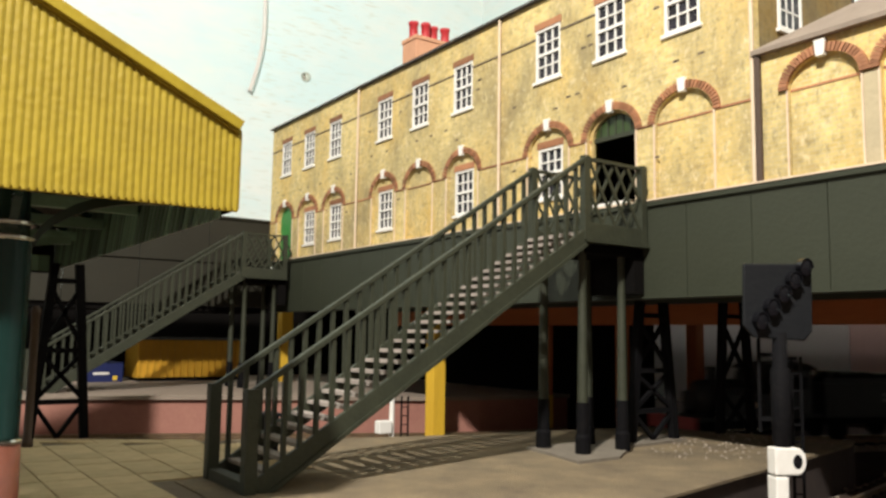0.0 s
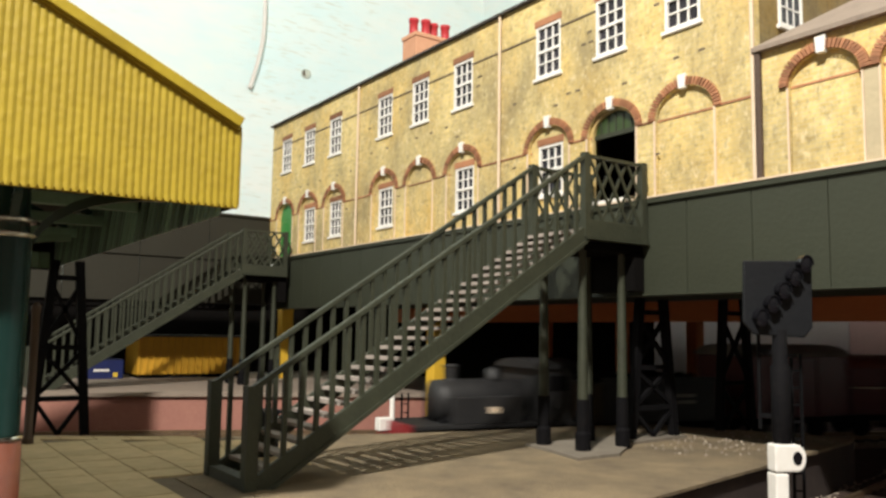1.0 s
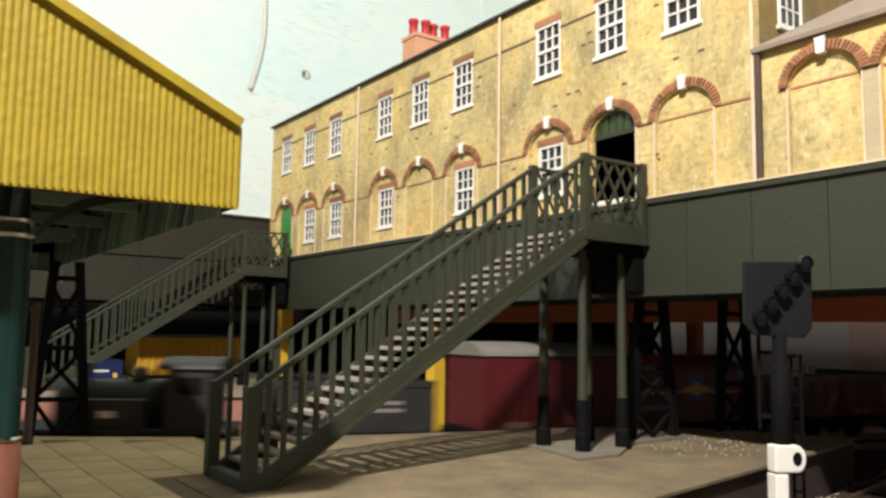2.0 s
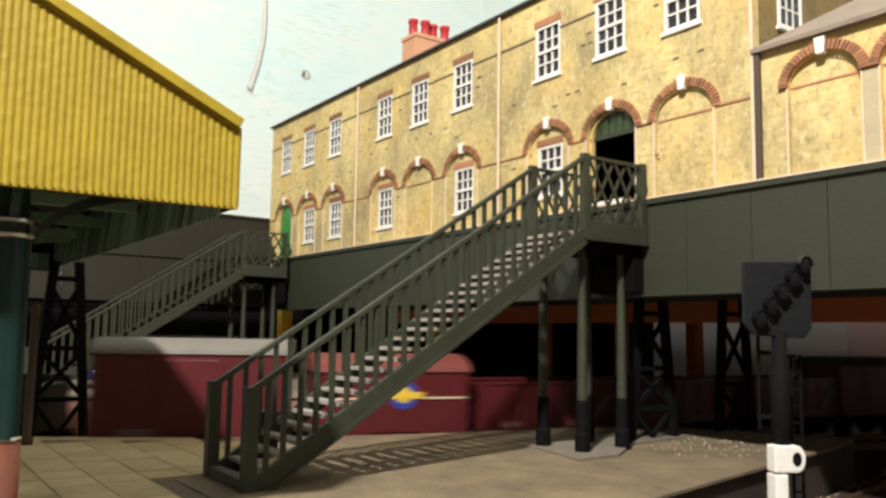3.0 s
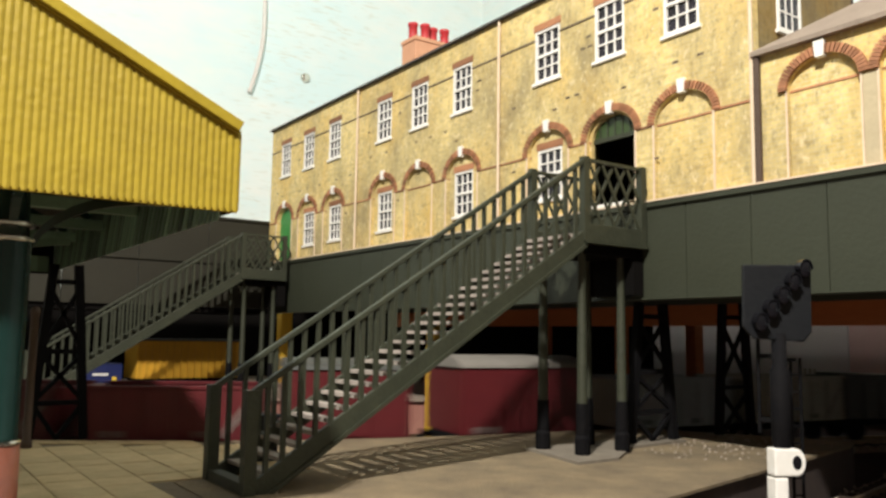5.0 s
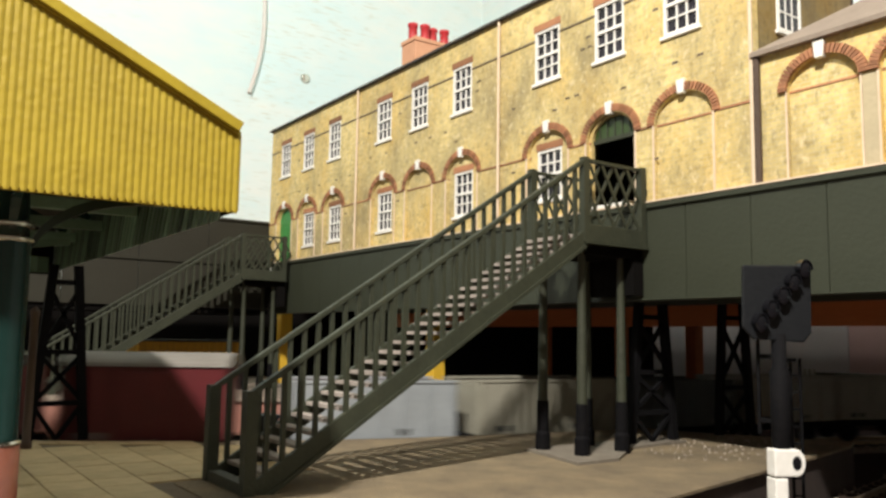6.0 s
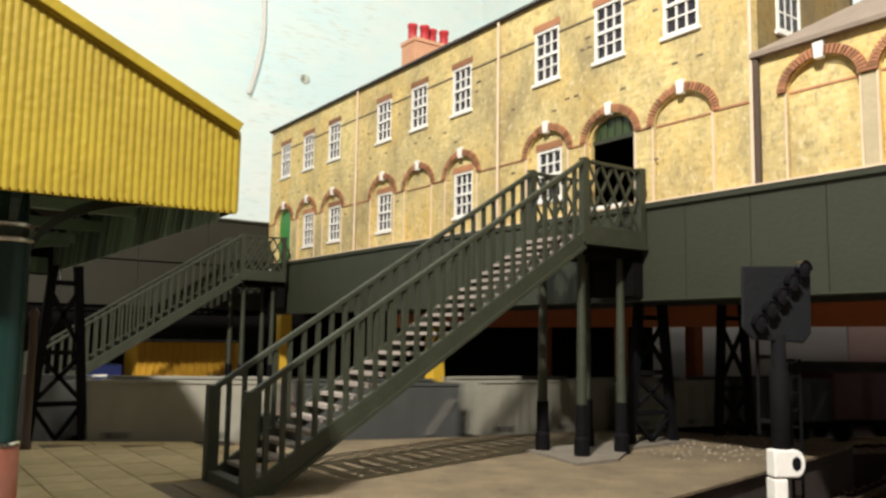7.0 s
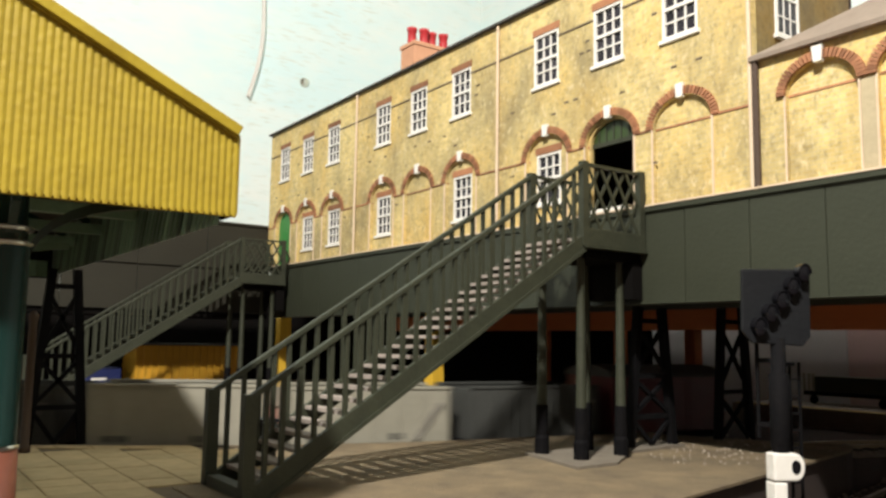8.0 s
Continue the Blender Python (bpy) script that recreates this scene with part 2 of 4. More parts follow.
def prism(bm, pts, d):
    """A flat outline pts pushed along d."""
    a = [bm.verts.new(p) for p in pts]
    b = [bm.verts.new(Vector(p) + Vector(d)) for p in pts]
    bm.faces.new(a)
    bm.faces.new(b[::-1])
    for i in range(len(a)):
        j = (i + 1) % len(a)
        bm.faces.new((a[j], a[i], b[i], b[j]))


def holed(bm, outer, holes, y, thick):
    """An upright slab in the plane y, its outline and holes as (x, z) loops, pushed back by thick."""
    edges = []
    for loop in (outer, *holes):
        vs = [bm.verts.new((x, y, z)) for x, z in loop]
        edges += [bm.edges.new((vs[i], vs[(i + 1) % len(vs)])) for i in range(len(vs))]
    r = bmesh.ops.triangle_fill(bm, use_beauty=True, use_dissolve=False, edges=edges)
    faces = [g for g in r["geom"] if isinstance(g, bmesh.types.BMFace)]
    e = bmesh.ops.extrude_face_region(bm, geom=faces)
    bmesh.ops.translate(bm, vec=(0, thick, 0), verts=[v for v in e["geom"] if isinstance(v, bmesh.types.BMVert)])


def mesh(name, bm, mat, bevel=0.0, smooth=False):
    bmesh.ops.recalc_face_normals(bm, faces=bm.faces)
    if bevel:
        bmesh.ops.bevel(bm, geom=[e for e in bm.edges if len(e.link_faces) == 2 and e.calc_face_angle(0) > 0.6], offset=bevel, segments=2, affect="EDGES", profile=0.6)
    bmesh.ops.scale(bm, vec=(U, U, U), verts=bm.verts)
    me = bpy.data.meshes.new(name)
    bm.to_mesh(me)
    bm.free()
    me.materials.append(mat)
    if smooth:
        for p in me.polygons:
            p.use_smooth = True
    return me


def part(name, bm, mat, parent=None, label="", bevel=0.0, smooth=False, at=None):
    """Links a bmesh (or a mesh made before) as one object under a thing."""
    me = bm if isinstance(bm, bpy.types.Mesh) else mesh(name, bm, mat, bevel, smooth)
    ob = new(name, me)
    ob.parent = parent
    if at is not None:
        ob.matrix_basis = at if isinstance(at, Matrix) else Matrix.Translation(Vector(at) * U)
    return tagged(ob, label)


def thing(name, label, category, at=(0, 0, 0), group="", kind=""):
    ob = new(name)
    ob.empty_display_size = 0.01
    ob.matrix_basis = Matrix.Translation(Vector(at) * U)
    return tagged(ob, label, category, group, kind)


def boxes(*lohi):
    bm = bmesh.new()
    for lo, hi in lohi:
        box(bm, lo, hi)
    return bm


def bars(w, *ends):
    bm = bmesh.new()
    for a, b in ends:
        bar(bm, a, b, w)
    return bm


# ---- room and baseboard ----
def plain(name, lo, hi, mat, label, category, kind="structure", bevel=0.0):
    ob = part(name, boxes((lo, hi)), mat, None, label, bevel)
    return tagged(ob, category=category, kind=kind)


plain("ground", (-32, -60, -1.5), (60, 28, -0.85), GROUND, "dark brown baseboard under the model railway", "baseboard")
plain("wall_west", (-33, -60, -40), (-32, 29, 70), SKY, "pale blue painted backdrop wall with faint clouds", "wall")
plain("wall_north", (-32, 28, -40), (60, 29, 70), SKY, "pale blue painted backdrop wall with faint clouds", "wall")
plain("wall_east", (60, -60, -40), (61, 29, 70), ROOM, "plain dim room wall", "wall")
plain("wall_south", (-33, -61, -40), (61, -60, 70), ROOM, "plain dim room wall", "wall")
plain("ceiling", (-33, -61, 70), (61, 29, 71), ROOM, "plain dim room ceiling", "ceiling")

EDGE_K = 0.17


def edge_x(y):
    """The far edge of the island platform, which follows the curve of the track."""
    yy = max(y, -6.0)
    x = -3.31 + EDGE_K * (yy - 6) - (0.032 * (6 - yy) ** 2 if yy < 6 else 0)
    if y < -6:
        d = -6 - y
        x -= 0.938 * d - 0.05 * d * d if d < 7 else 4.116 + 0.238 * (d - 7)
    return x


def edge_point(y, off):
    a = Vector((edge_x(y - 0.01), y - 0.01, 0))
    b = Vector((edge_x(y + 0.01), y + 0.01, 0))
    d = (b - a).normalized()
    return Vector((edge_x(y), y, 0)) + Vector((-d.y, d.x, 0)) * off


def near_x(y):
    """The near edge of the island platform, which tapers towards the bridge."""
    return 3.43 - 0.2135 * y


# island platform: body with a sooty brick face, slabs laid on it
YS = [-14 + i * 0.5 for i in range(52)]
END_Y = 11.3


def platform():
    bm = bmesh.new()
    ring = [(edge_x(y), y) for y in YS if y < 10.2] + [(-1.62, 10.3), (0.82, 11.7)] + [(near_x(y), y) for y in reversed(YS) if y < END_Y]
    prism(bm, [(x, y, -0.84) for x, y in ring], (0, 0, 0.80))
    ob = part("platform", bm, EDGE_BRICK, None, "island platform with a sooty brick edge and buff paved top")
    tagged(ob, category="platform", kind="structure")
    bm = bmesh.new()
    ring2 = [(edge_x(y) - 0.06, y) for y in YS if 1.4 < y < 10.2] + [(-1.64, 10.35), (0.82, 11.75)] + [(near_x(y) + 0.06, y) for y in reversed(YS) if 1.4 < y < END_Y]
    prism(bm, [(x, y, -0.04) for x, y in ring2], (0, 0, 0.04))
    part("end_surface", bm, ASPHALT, ob, "gritty grey-brown platform end")
    bm = bmesh.new()
    ring3 = [(edge_x(y), y) for y in YS if y < 1.6] + [(near_x(y), y) for y in reversed(YS) if y < 1.6]
    prism(bm, [(x, y, -0.04) for x, y in ring3], (0, 0, 0.025))
    part("slab_bed", bm, JOINT, ob)
    bm = bmesh.new()
    ring4 = [(0.72, y) for y in YS if y < -0.4] + [(0.72, -0.46), (-1.26, -0.46), (-1.26, 1.5)] + [(near_x(1.5) + 0.06, 1.5)] + [(near_x(y) + 0.06, y) for y in reversed(YS) if y < 1.3]
    prism(bm, [(x, y, -0.0145) for x, y in ring4], (0, 0, 0.0145))
    part("near_surface", bm, ASPHALT, ob)
    return ob


PLATFORM = platform()

# far platform with a pink brick face, where the second staircase stands
FACE = [(-16.2, -9.0), (-14.8, -4.5), (-13.4, -0.8), (-12.5, 1.4), (-11.55, 3.7), (-10.3, 6.0), (-9.2, 8.3), (-8.6, 10.0), (-8.3, 13.0)]


def far_platform():
    bm = bmesh.new()
    ring = FACE + [(-22, 13.0), (-24, -9.0)]
    prism(bm, [(x, y, -0.85) for x, y in ring], (0, 0, 0.98))
    ob = part("far_platform", bm, PINK, None, "platform with a pink brick-paper face and a grey top")
    tagged(ob, category="platform", kind="structure")
    bm = bmesh.new()
    ring = [(x + 0.12, y) for x, y in FACE] + [(-22, 13.0), (-24, -9.0)]
    prism(bm, [(x, y, 0.13) for x, y in ring], (0, 0, 0.09))
    part("coping", bm, STONE, ob, "worn grey-brown coping and top")


far_platform()


# ---- tracks ----
BEND = 8.0  # radius of the bend beyond the bridge


def line_points(off):
    """The line from the back of the room round a bend, under the bridge and along the platform."""
    start = edge_point(16, off)
    d = (start - edge_point(15.9, off)).normalized()
    right = Vector((d.y, -d.x, 0))
    far, angle = [], 0.0
    while angle < radians(80):
        angle += 0.25 / BEND
        far.append(start + right * BEND * (1 - math.cos(angle)) + d * BEND * math.sin(angle))
    out = (far[-1] - far[-2]).normalized()
    end = far[-1]
    far += [end + out * 0.25 * i for i in range(1, 170)]
    return far[::-1] + [edge_point(16 - i * 0.25, off) for i in range(264)]


def track(name, pts, label):
    """Ballast, sleepers and two rails along a line of points."""
    ob = thing(name, label, "track", kind="structure")
    d = [(pts[min(i + 1, len(pts) - 1)] - pts[max(i - 1, 0)]).normalized() for i in range(len(pts))]
    side = [Vector((-v.y, v.x, 0)) for v in d]

    def ribbon(profile, mat, nm, lab=""):
        bm = bmesh.new()
        rows = [[bm.verts.new(p + s * o + Vector((0, 0, z))) for o, z in profile] for p, s in zip(pts, side)]
        for a, b in zip(rows, rows[1:]):
            for i in range(len(profile) - 1):
                bm.faces.new((a[i], a[i + 1], b[i + 1], b[i]))
        part(nm, bm, mat, ob, lab)

    ribbon([(-1.0, -0.86), (-0.85, -0.74), (0.85, -0.74), (1.0, -0.86)], BALLAST, "ballast_bed")
    for o in (-0.393, 0.393):
        ribbon([(o - 0.035, -0.72), (o - 0.035, -0.62), (o + 0.035, -0.62), (o + 0.035, -0.72)], RAIL, "rail")
    bm = bmesh.new()
    walked = 0.0
    for i in range(1, len(pts)):
        walked += (pts[i] - pts[i - 1]).length
        if walked > 0.36:
            walked = 0
            bar(bm, pts[i] - side[i] * 0.75 + Vector((0, 0, -0.725)), pts[i] + side[i] * 0.75 + Vector((0, 0, -0.725)), 0.17, 0.06)
    tagged(part("sleepers", bm, SLEEPER, ob), kind="stuff")
    rng = random.Random(5)
    bm = bmesh.new()
    for i in range(0, len(pts)):
        if not (-4 < pts[i].y < 16 and pts[i].x < 4):
            continue
        for k in range(14):
            p = pts[i] + side[i] * rng.uniform(-1, 1) + d[i] * rng.uniform(-.12, .12)
            r = rng.uniform(0.02, 0.05)
            bmesh.ops.create_cone(bm, segments=4, radius1=r, radius2=r * 0.4, depth=r, cap_ends=True, matrix=Matrix.Translation((p.x, p.y, -0.73)) @ Matrix.Rotation(rng.uniform(0, 6), 4, "Z"))
    tagged(part("ballast_stones", bm, BALLAST, ob), kind="stuff")
    return ob


TRACK = 1.15
track("main_track", line_points(TRACK), "curved track with dark sleepers and pale ballast")
face_pts = []
for (ax, ay), (bx, by) in zip(FACE, FACE[1:]):
    for i in range(12):
        f = i / 12
        face_pts.append(Vector((ax + (bx - ax) * f + 1.15, ay + (by - ay) * f - 0.5, 0)))
track("far_track", face_pts, "track beside the pink platform with rusty rails")
track("front_track", [Vector((near_x(y) + 1.0, y, 0)) for y in [-4 + 0.4 * i for i in range(60)]], "track in front of the platform with bright rails")


# ---- station building on the bridge ----
YF, BASE, SPRING, ROOF = 6.9, 4.19, 5.47, 8.63
COUNT = {"window": 0, "door": 0}


def arch(cx, half, rise, z0, z1, n=14):
    return [(cx - half, z0), (cx + half, z0)] + [(cx + half * math.cos(math.pi * i / n), z1 + rise * math.sin(math.pi * i / n)) for i in range(n + 1)]


VOUSSOIR = None


def voussoirs(parent, cx, z1=SPRING, half=0.66, rise=0.54, n=29):
    """The red brick ring over an arch, brick by brick, and its white keystone."""
    global VOUSSOIR
    if VOUSSOIR is None:
        bm = bmesh.new()
        prism(bm, [(-0.020, -0.035, -0.066), (0.020, -0.035, -0.066), (0.025, -0.035, 0.066), (-0.025, -0.035, 0.066)], (0, 0.06, 0))
        VOUSSOIR = mesh("brick", bm, RED_BRICK)
    for i in range(n):
        a = math.pi * (i + 0.5) / n
        if abs(a - math.pi / 2) < 0.08:
            continue
        part("brick", VOUSSOIR, None, parent, at=pose((cx + half * math.cos(a)) * U, YF * U, (z1 + rise * math.sin(a)) * U, 0, 90 - math.degrees(a), 0))
    bm = bmesh.new()
    prism(bm, [(cx - 0.06, YF - 0.06, z1 + rise - 0.12), (cx + 0.06, YF - 0.06, z1 + rise - 0.12), (cx + 0.082, YF - 0.06, z1 + rise + 0.12), (cx - 0.082, YF - 0.06, z1 + rise + 0.12)], (0, 0.1, 0))
    part("keystone", bm, WHITE, parent, "white painted keystone", 0.012)


PANES = {}


def sash_window(cx, z0, z1, y, w=0.72, cols=3, rows=4):
    """A white sash window with small panes, a sill and a red brick lintel."""
    COUNT["window"] += 1
    ob = thing("window_%d" % COUNT["window"], "white sash window with small dark panes and brick lintel", "window", (cx, y, z0), "sash windows", "structure")
    h = z1 - z0
    part("window_frame", boxes(((-w / 2, -0.03, 0), (-w / 2 + 0.055, 0.05, h)), ((w / 2 - 0.055, -0.03, 0), (w / 2, 0.05, h)),
                               ((-w / 2 + 0.055, -0.03, h - 0.055), (w / 2 - 0.055, 0.05, h)), ((-w / 2 + 0.055, -0.03, 0), (w / 2 - 0.055, 0.05, 0.055)),
                               ((-w / 2 + 0.055, -0.03, h / 2 - 0.028), (w / 2 - 0.055, 0.05, h / 2 + 0.028))), WHITE, ob)
    part("window_sill", boxes(((-w / 2 - 0.05, -0.08, -0.065), (w / 2 + 0.05, 0.05, 0))), WHITE, ob, bevel=0.012)
    part("lintel", boxes(((-w / 2 - 0.03, -0.045, h), (w / 2 + 0.03, 0.05, h + 0.14))), RED_BRICK, ob, "red brick lintel")
    iw, ih = w - 0.11, h - 0.11
    bm = bmesh.new()
    for i in range(1, cols):
        x = -iw / 2 + iw * i / cols
        box(bm, (x - 0.015, -0.012, 0.055), (x + 0.015, 0.04, h - 0.055))
    for j in (1, 3):
        z = 0.055 + ih * j / rows
        box(bm, (-iw / 2, -0.0115, z - 0.015), (iw / 2, 0.0395, z + 0.015))
    part("glazing_bars", bm, WHITE, ob)
    key = (round(iw, 3), round(ih, 3))
    if key not in PANES:
        PANES[key] = mesh("pane", boxes(((-iw / cols / 2, 0, -ih / rows / 2), (iw / cols / 2, 0.015, ih / rows / 2))), GLASS)
    for i in range(cols):
        for j in range(rows):
            part("pane", PANES[key], None, ob, at=(-iw / 2 + iw * (i + 0.5) / cols, 0.02, 0.055 + ih * (j + 0.5) / rows))
    return ob


def rect(cx, w, z0, z1):
    return [(cx - w / 2, z0), (cx + w / 2, z0), (cx + w / 2, z1), (cx - w / 2, z1)]


UP0, UP1, LO0, LO1 = 6.95, 8.02, 4.57, 5.58


def house(x0, x1, bays, kinds):
    """One of three joined brick fronts: three bays with an arch below and a sash window above."""
    ob = thing("station_house", "two-storey yellow stock brick front with red brick arches", "building", group="terrace of station fronts")
    ups = [rect(c, 0.72, UP0, UP1) for c in bays]
    arches = [arch(c, 0.58, 0.46, BASE + 0.004, SPRING) for c in bays]
    bm = bmesh.new()
    holed(bm, [(x0, BASE), (x1, BASE), (x1, ROOF), (x0, ROOF)], ups + [[(x, z + (0.01 if i < 2 else 0)) for i, (x, z) in enumerate(a)] for a in arches], YF, 0.07)
    part("front_wall", bm, BRICK, ob, "yellow stock brick wall with soot stains")
    holes = [rect(c, 0.72, UP0, UP1) for c in bays]
    for c, k in zip(bays, kinds):
        if k == "window":
            holes.append(rect(c, 0.70, LO0, LO1))
        if k in ("door", "green"):
            holes.append([(x, z + (0.012 if i < 2 else 0)) for i, (x, z) in enumerate(arch(c, 0.52, 0.42, BASE, SPRING))])
    bm = bmesh.new()
    holed(bm, [(x0, BASE), (x1, BASE), (x1, ROOF), (x0, ROOF)], holes, YF + 0.071, 0.08)
    part("recess_wall", bm, BRICK, ob)
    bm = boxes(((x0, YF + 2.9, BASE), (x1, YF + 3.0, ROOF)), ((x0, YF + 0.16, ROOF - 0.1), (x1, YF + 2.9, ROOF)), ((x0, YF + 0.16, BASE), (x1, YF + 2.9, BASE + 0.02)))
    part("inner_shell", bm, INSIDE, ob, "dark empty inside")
    for x in ((x0, x0 + 0.08), (x1 - 0.08, x1)):
        part("end_wall", boxes(((x[0], YF + 0.152, BASE + 0.021), (x[1], YF + 2.899, ROOF - 0.101))), DARK_BRICK, ob, "darker brick end wall")
    bm = bmesh.new()
    prism(bm, [(x0 - 0.04, YF - 0.10, ROOF), (x0 - 0.04, YF - 0.10, ROOF + 0.05), (x0 - 0.04, YF + 1.5, ROOF + 0.34), (x0 - 0.04, YF + 3.1, ROOF + 0.05), (x0 - 0.04, YF + 3.1, ROOF)], (x1 - x0 + 0.08, 0, 0))
    part("roof", bm, SLATE, ob, "thin dark slate roof edge")
    # string courses and downpipe
    for z, skip in ((SPRING, True), (7.85, False)):
        spans, last = [], x0
        for c in bays:
            hw = 0.58 if skip else 0.36
            spans.append((last, c - hw))
            last = c + hw
        spans.append((last, x1))
        for a, b in spans:
            part("string_course", boxes(((a, YF - 0.016, z - 0.018), (b, YF, z + 0.018))), JOINT if not skip else RED_BRICK, ob, "thin dark brick course")
    for c, k in zip(bays, kinds):
        part("string_course", boxes(((c - 0.58, YF + 0.058, SPRING - 0.016), (c + 0.58, YF + 0.0705, SPRING + 0.016))) if k == "blank" else boxes(((c - 0.58, YF + 0.058, SPRING - 0.016), (c - 0.53, YF + 0.0705, SPRING + 0.016))), RED_BRICK, ob)
    bm = bmesh.new()
    turned(bm, (x1, YF - 0.05, BASE), [(0.032, 0), (0.032, ROOF - BASE)], 10)
    part("downpipe", bm, PINK_PIPE, ob, "pinkish cream downpipe")
    for c in bays:
        for s in (-1, 1):
            part("arch_jamb", boxes(((c + s * 0.6 - 0.018, YF - 0.02, BASE), (c + s * 0.6 + 0.018, YF, SPRING))), PINK_PIPE, ob)
        voussoirs(ob, c)
    rng = random.Random(int(abs(x0) * 10))
    bm = bmesh.new()
    for i in range(16):
        x, z = rng.uniform(x0 + 0.3, x1 - 0.3), rng.choice((6.45, 6.6, 6.3, 7.5, 7.3, 5.25, 4.9))
        if min(abs(x - c) for c in bays) > 0.48 or 6.2 < z < 6.7:
            box(bm, (x - 0.06, YF - 0.006, z - 0.02), (x + 0.06, YF, z + 0.02))
    tagged(part("dark_bricks", bm, JOINT, ob, "odd dark bricks in the wall"), kind="stuff")
    for c, k in zip(bays, kinds):
        sash_window(c, UP0, UP1, YF + 0.03)
        if k == "window":
            sash_window(c, LO0, LO1, YF + 0.105, 0.70)
        if k == "green":
            COUNT["door"] += 1
            d = thing("door_%d" % COUNT["door"], "bright green arched panel door", "door", (c, YF + 0.11, BASE), kind="structure")
            bm = bmesh.new()
            prism(bm, [(x - c, 0, z - BASE) for x, z in arch(c, 0.515, 0.41, BASE + 0.01, SPRING)], (0, 0.03, 0))
            part("door_leaf", bm, GREEN_DOOR, d)
            for s in (-1, 1):
                part("door_panel", boxes(((s * 0.22 - 0.15, -0.02, 0.15), (s * 0.22 + 0.15, 0, 1.1))), GREEN_DOOR, d, bevel=0.01)
        if k == "door":
            COUNT["door"] += 1
            d = thing("door_%d" % COUNT["door"], "open arched doorway with a green fanlight", "doorway", (c, YF + 0.12, BASE), kind="structure")
            part("transom", boxes(((-0.515, 0, SPRING - BASE - 0.03), (0.515, 0.05, SPRING - BASE + 0.05))), GREEN, d, "dark green transom bar")
            bm = bmesh.new()
            for i in range(5):
                x = -0.36 + 0.18 * i
                box(bm, (x - 0.015, 0.005, SPRING - BASE + 0.05), (x + 0.015, 0.035, SPRING - BASE + 0.41 * math.sqrt(max(0.05, 1 - (x / 0.52) ** 2))))
            part("fanlight_bars", bm, GREEN, d)
            bm = bmesh.new()
            prism(bm, [(0.5 * math.cos(math.pi * i / 12), 0.02, SPRING - BASE + 0.05 + 0.36 * math.sin(math.pi * i / 12)) for i in range(13)], (0, 0.01, 0))
            part("fanlight", bm, FANLIGHT, d, "dull green fanlight glass")
            part("threshold", boxes(((-0.52, -0.2, 0.0), (0.52, 0.05, 0.06))), WHITE, d, "white threshold")


house(-16.09, -10.13, (-14.93, -13.26, -11.55), ("green", "window", "window"))
house(-10.12, -3.95, (-8.76, -7.08, -5.32), ("window", "blank", "window"))
house(-3.94, 2.09, (-2.48, -0.82, 0.776), ("window", "door", "blank"))


def low_house():
    """The lower wing with blank arches and a stone-coloured roof."""
    ob = thing("station_wing", "single-storey yellow brick wing with blank arches", "building")
    x0, x1, top, y = 2.2, 8.2, 6.10, YF + 0.02
    bays = (3.15, 4.47, 5.79, 7.11)
    bm = bmesh.new()
    holed(bm, [(x0, BASE), (x1, BASE), (x1, top), (x0, top)], [[(x, z + (0.01 if i < 2 else 0)) for i, (x, z) in enumerate(arch(c, 0.53, 0.41, BASE, SPRING))] for c in bays], y, 0.07)
    part("front_wall", bm, BRICK, ob)
    part("recess_wall", boxes(((x0, y + 0.071, BASE), (x1, y + 0.15, top))), BRICK, ob)
    part("end_wall", boxes(((x0, y + 0.151, BASE), (x0 + 0.08, y + 2.8, top))), BRICK, ob)
    bm = bmesh.new()
    a, b, c0, d0 = x0 - 0.10, x1 + 0.1, y - 0.12, y + 3.0
    low = [bm.verts.new(p) for p in ((a, c0, top), (b, c0, top), (b, d0, top), (a, d0, top))]
    mid = [bm.verts.new(p) for p in ((a, c0, top + 0.07), (b, c0, top + 0.07), (b, d0, top + 0.07), (a, d0, top + 0.07))]
    r0, r1 = bm.verts.new((a + 1.9, y + 1.45, top + 1.15)), bm.verts.new((b - 1.9, y + 1.45, top + 1.15))
    bm.faces.new(low[::-1])
    for i in range(4):
        bm.faces.new((low[i], low[(i + 1) % 4], mid[(i + 1) % 4], mid[i]))
    bm.faces.new((mid[0], mid[1], r1, r0))
    bm.faces.new((mid[2], mid[3], r0, r1))
    bm.faces.new((mid[1], mid[2], r1))
    bm.faces.new((mid[3], mid[0], r0))
    part("roof", bm, STONE, ob, "brown stone-coloured sloping roof")
    for c in bays:
        voussoirs(ob, c, SPRING, 0.595, 0.475)
        part("pier", boxes(((c + 0.565, y - 0.012, BASE), (c + 0.755, y, SPRING - 0.02))), PIER, ob, "greyer rendered pier between the arches")
        part("string_course", boxes(((c - 0.53, y + 0.058, SPRING - 0.016), (c + 0.53, y + 0.0705, SPRING + 0.016))), RED_BRICK, ob)
        for s in (-1, 1):
            part("arch_jamb", boxes(((c + s * 0.545 - 0.014, y - 0.02, BASE), (c + s * 0.545 + 0.014, y, SPRING))), PINK_PIPE, ob)
    # brown round strip, added to fill the dark gap beside the house
    bm = bmesh.new()
    turned(bm, (2.16, YF - 0.02, BASE), [(0.055, 0), (0.055, 1.9)], 12)
    part("downpipe", bm, BROWN_WOOD, ob, "dull brown round strip filling the gap")


low_house()


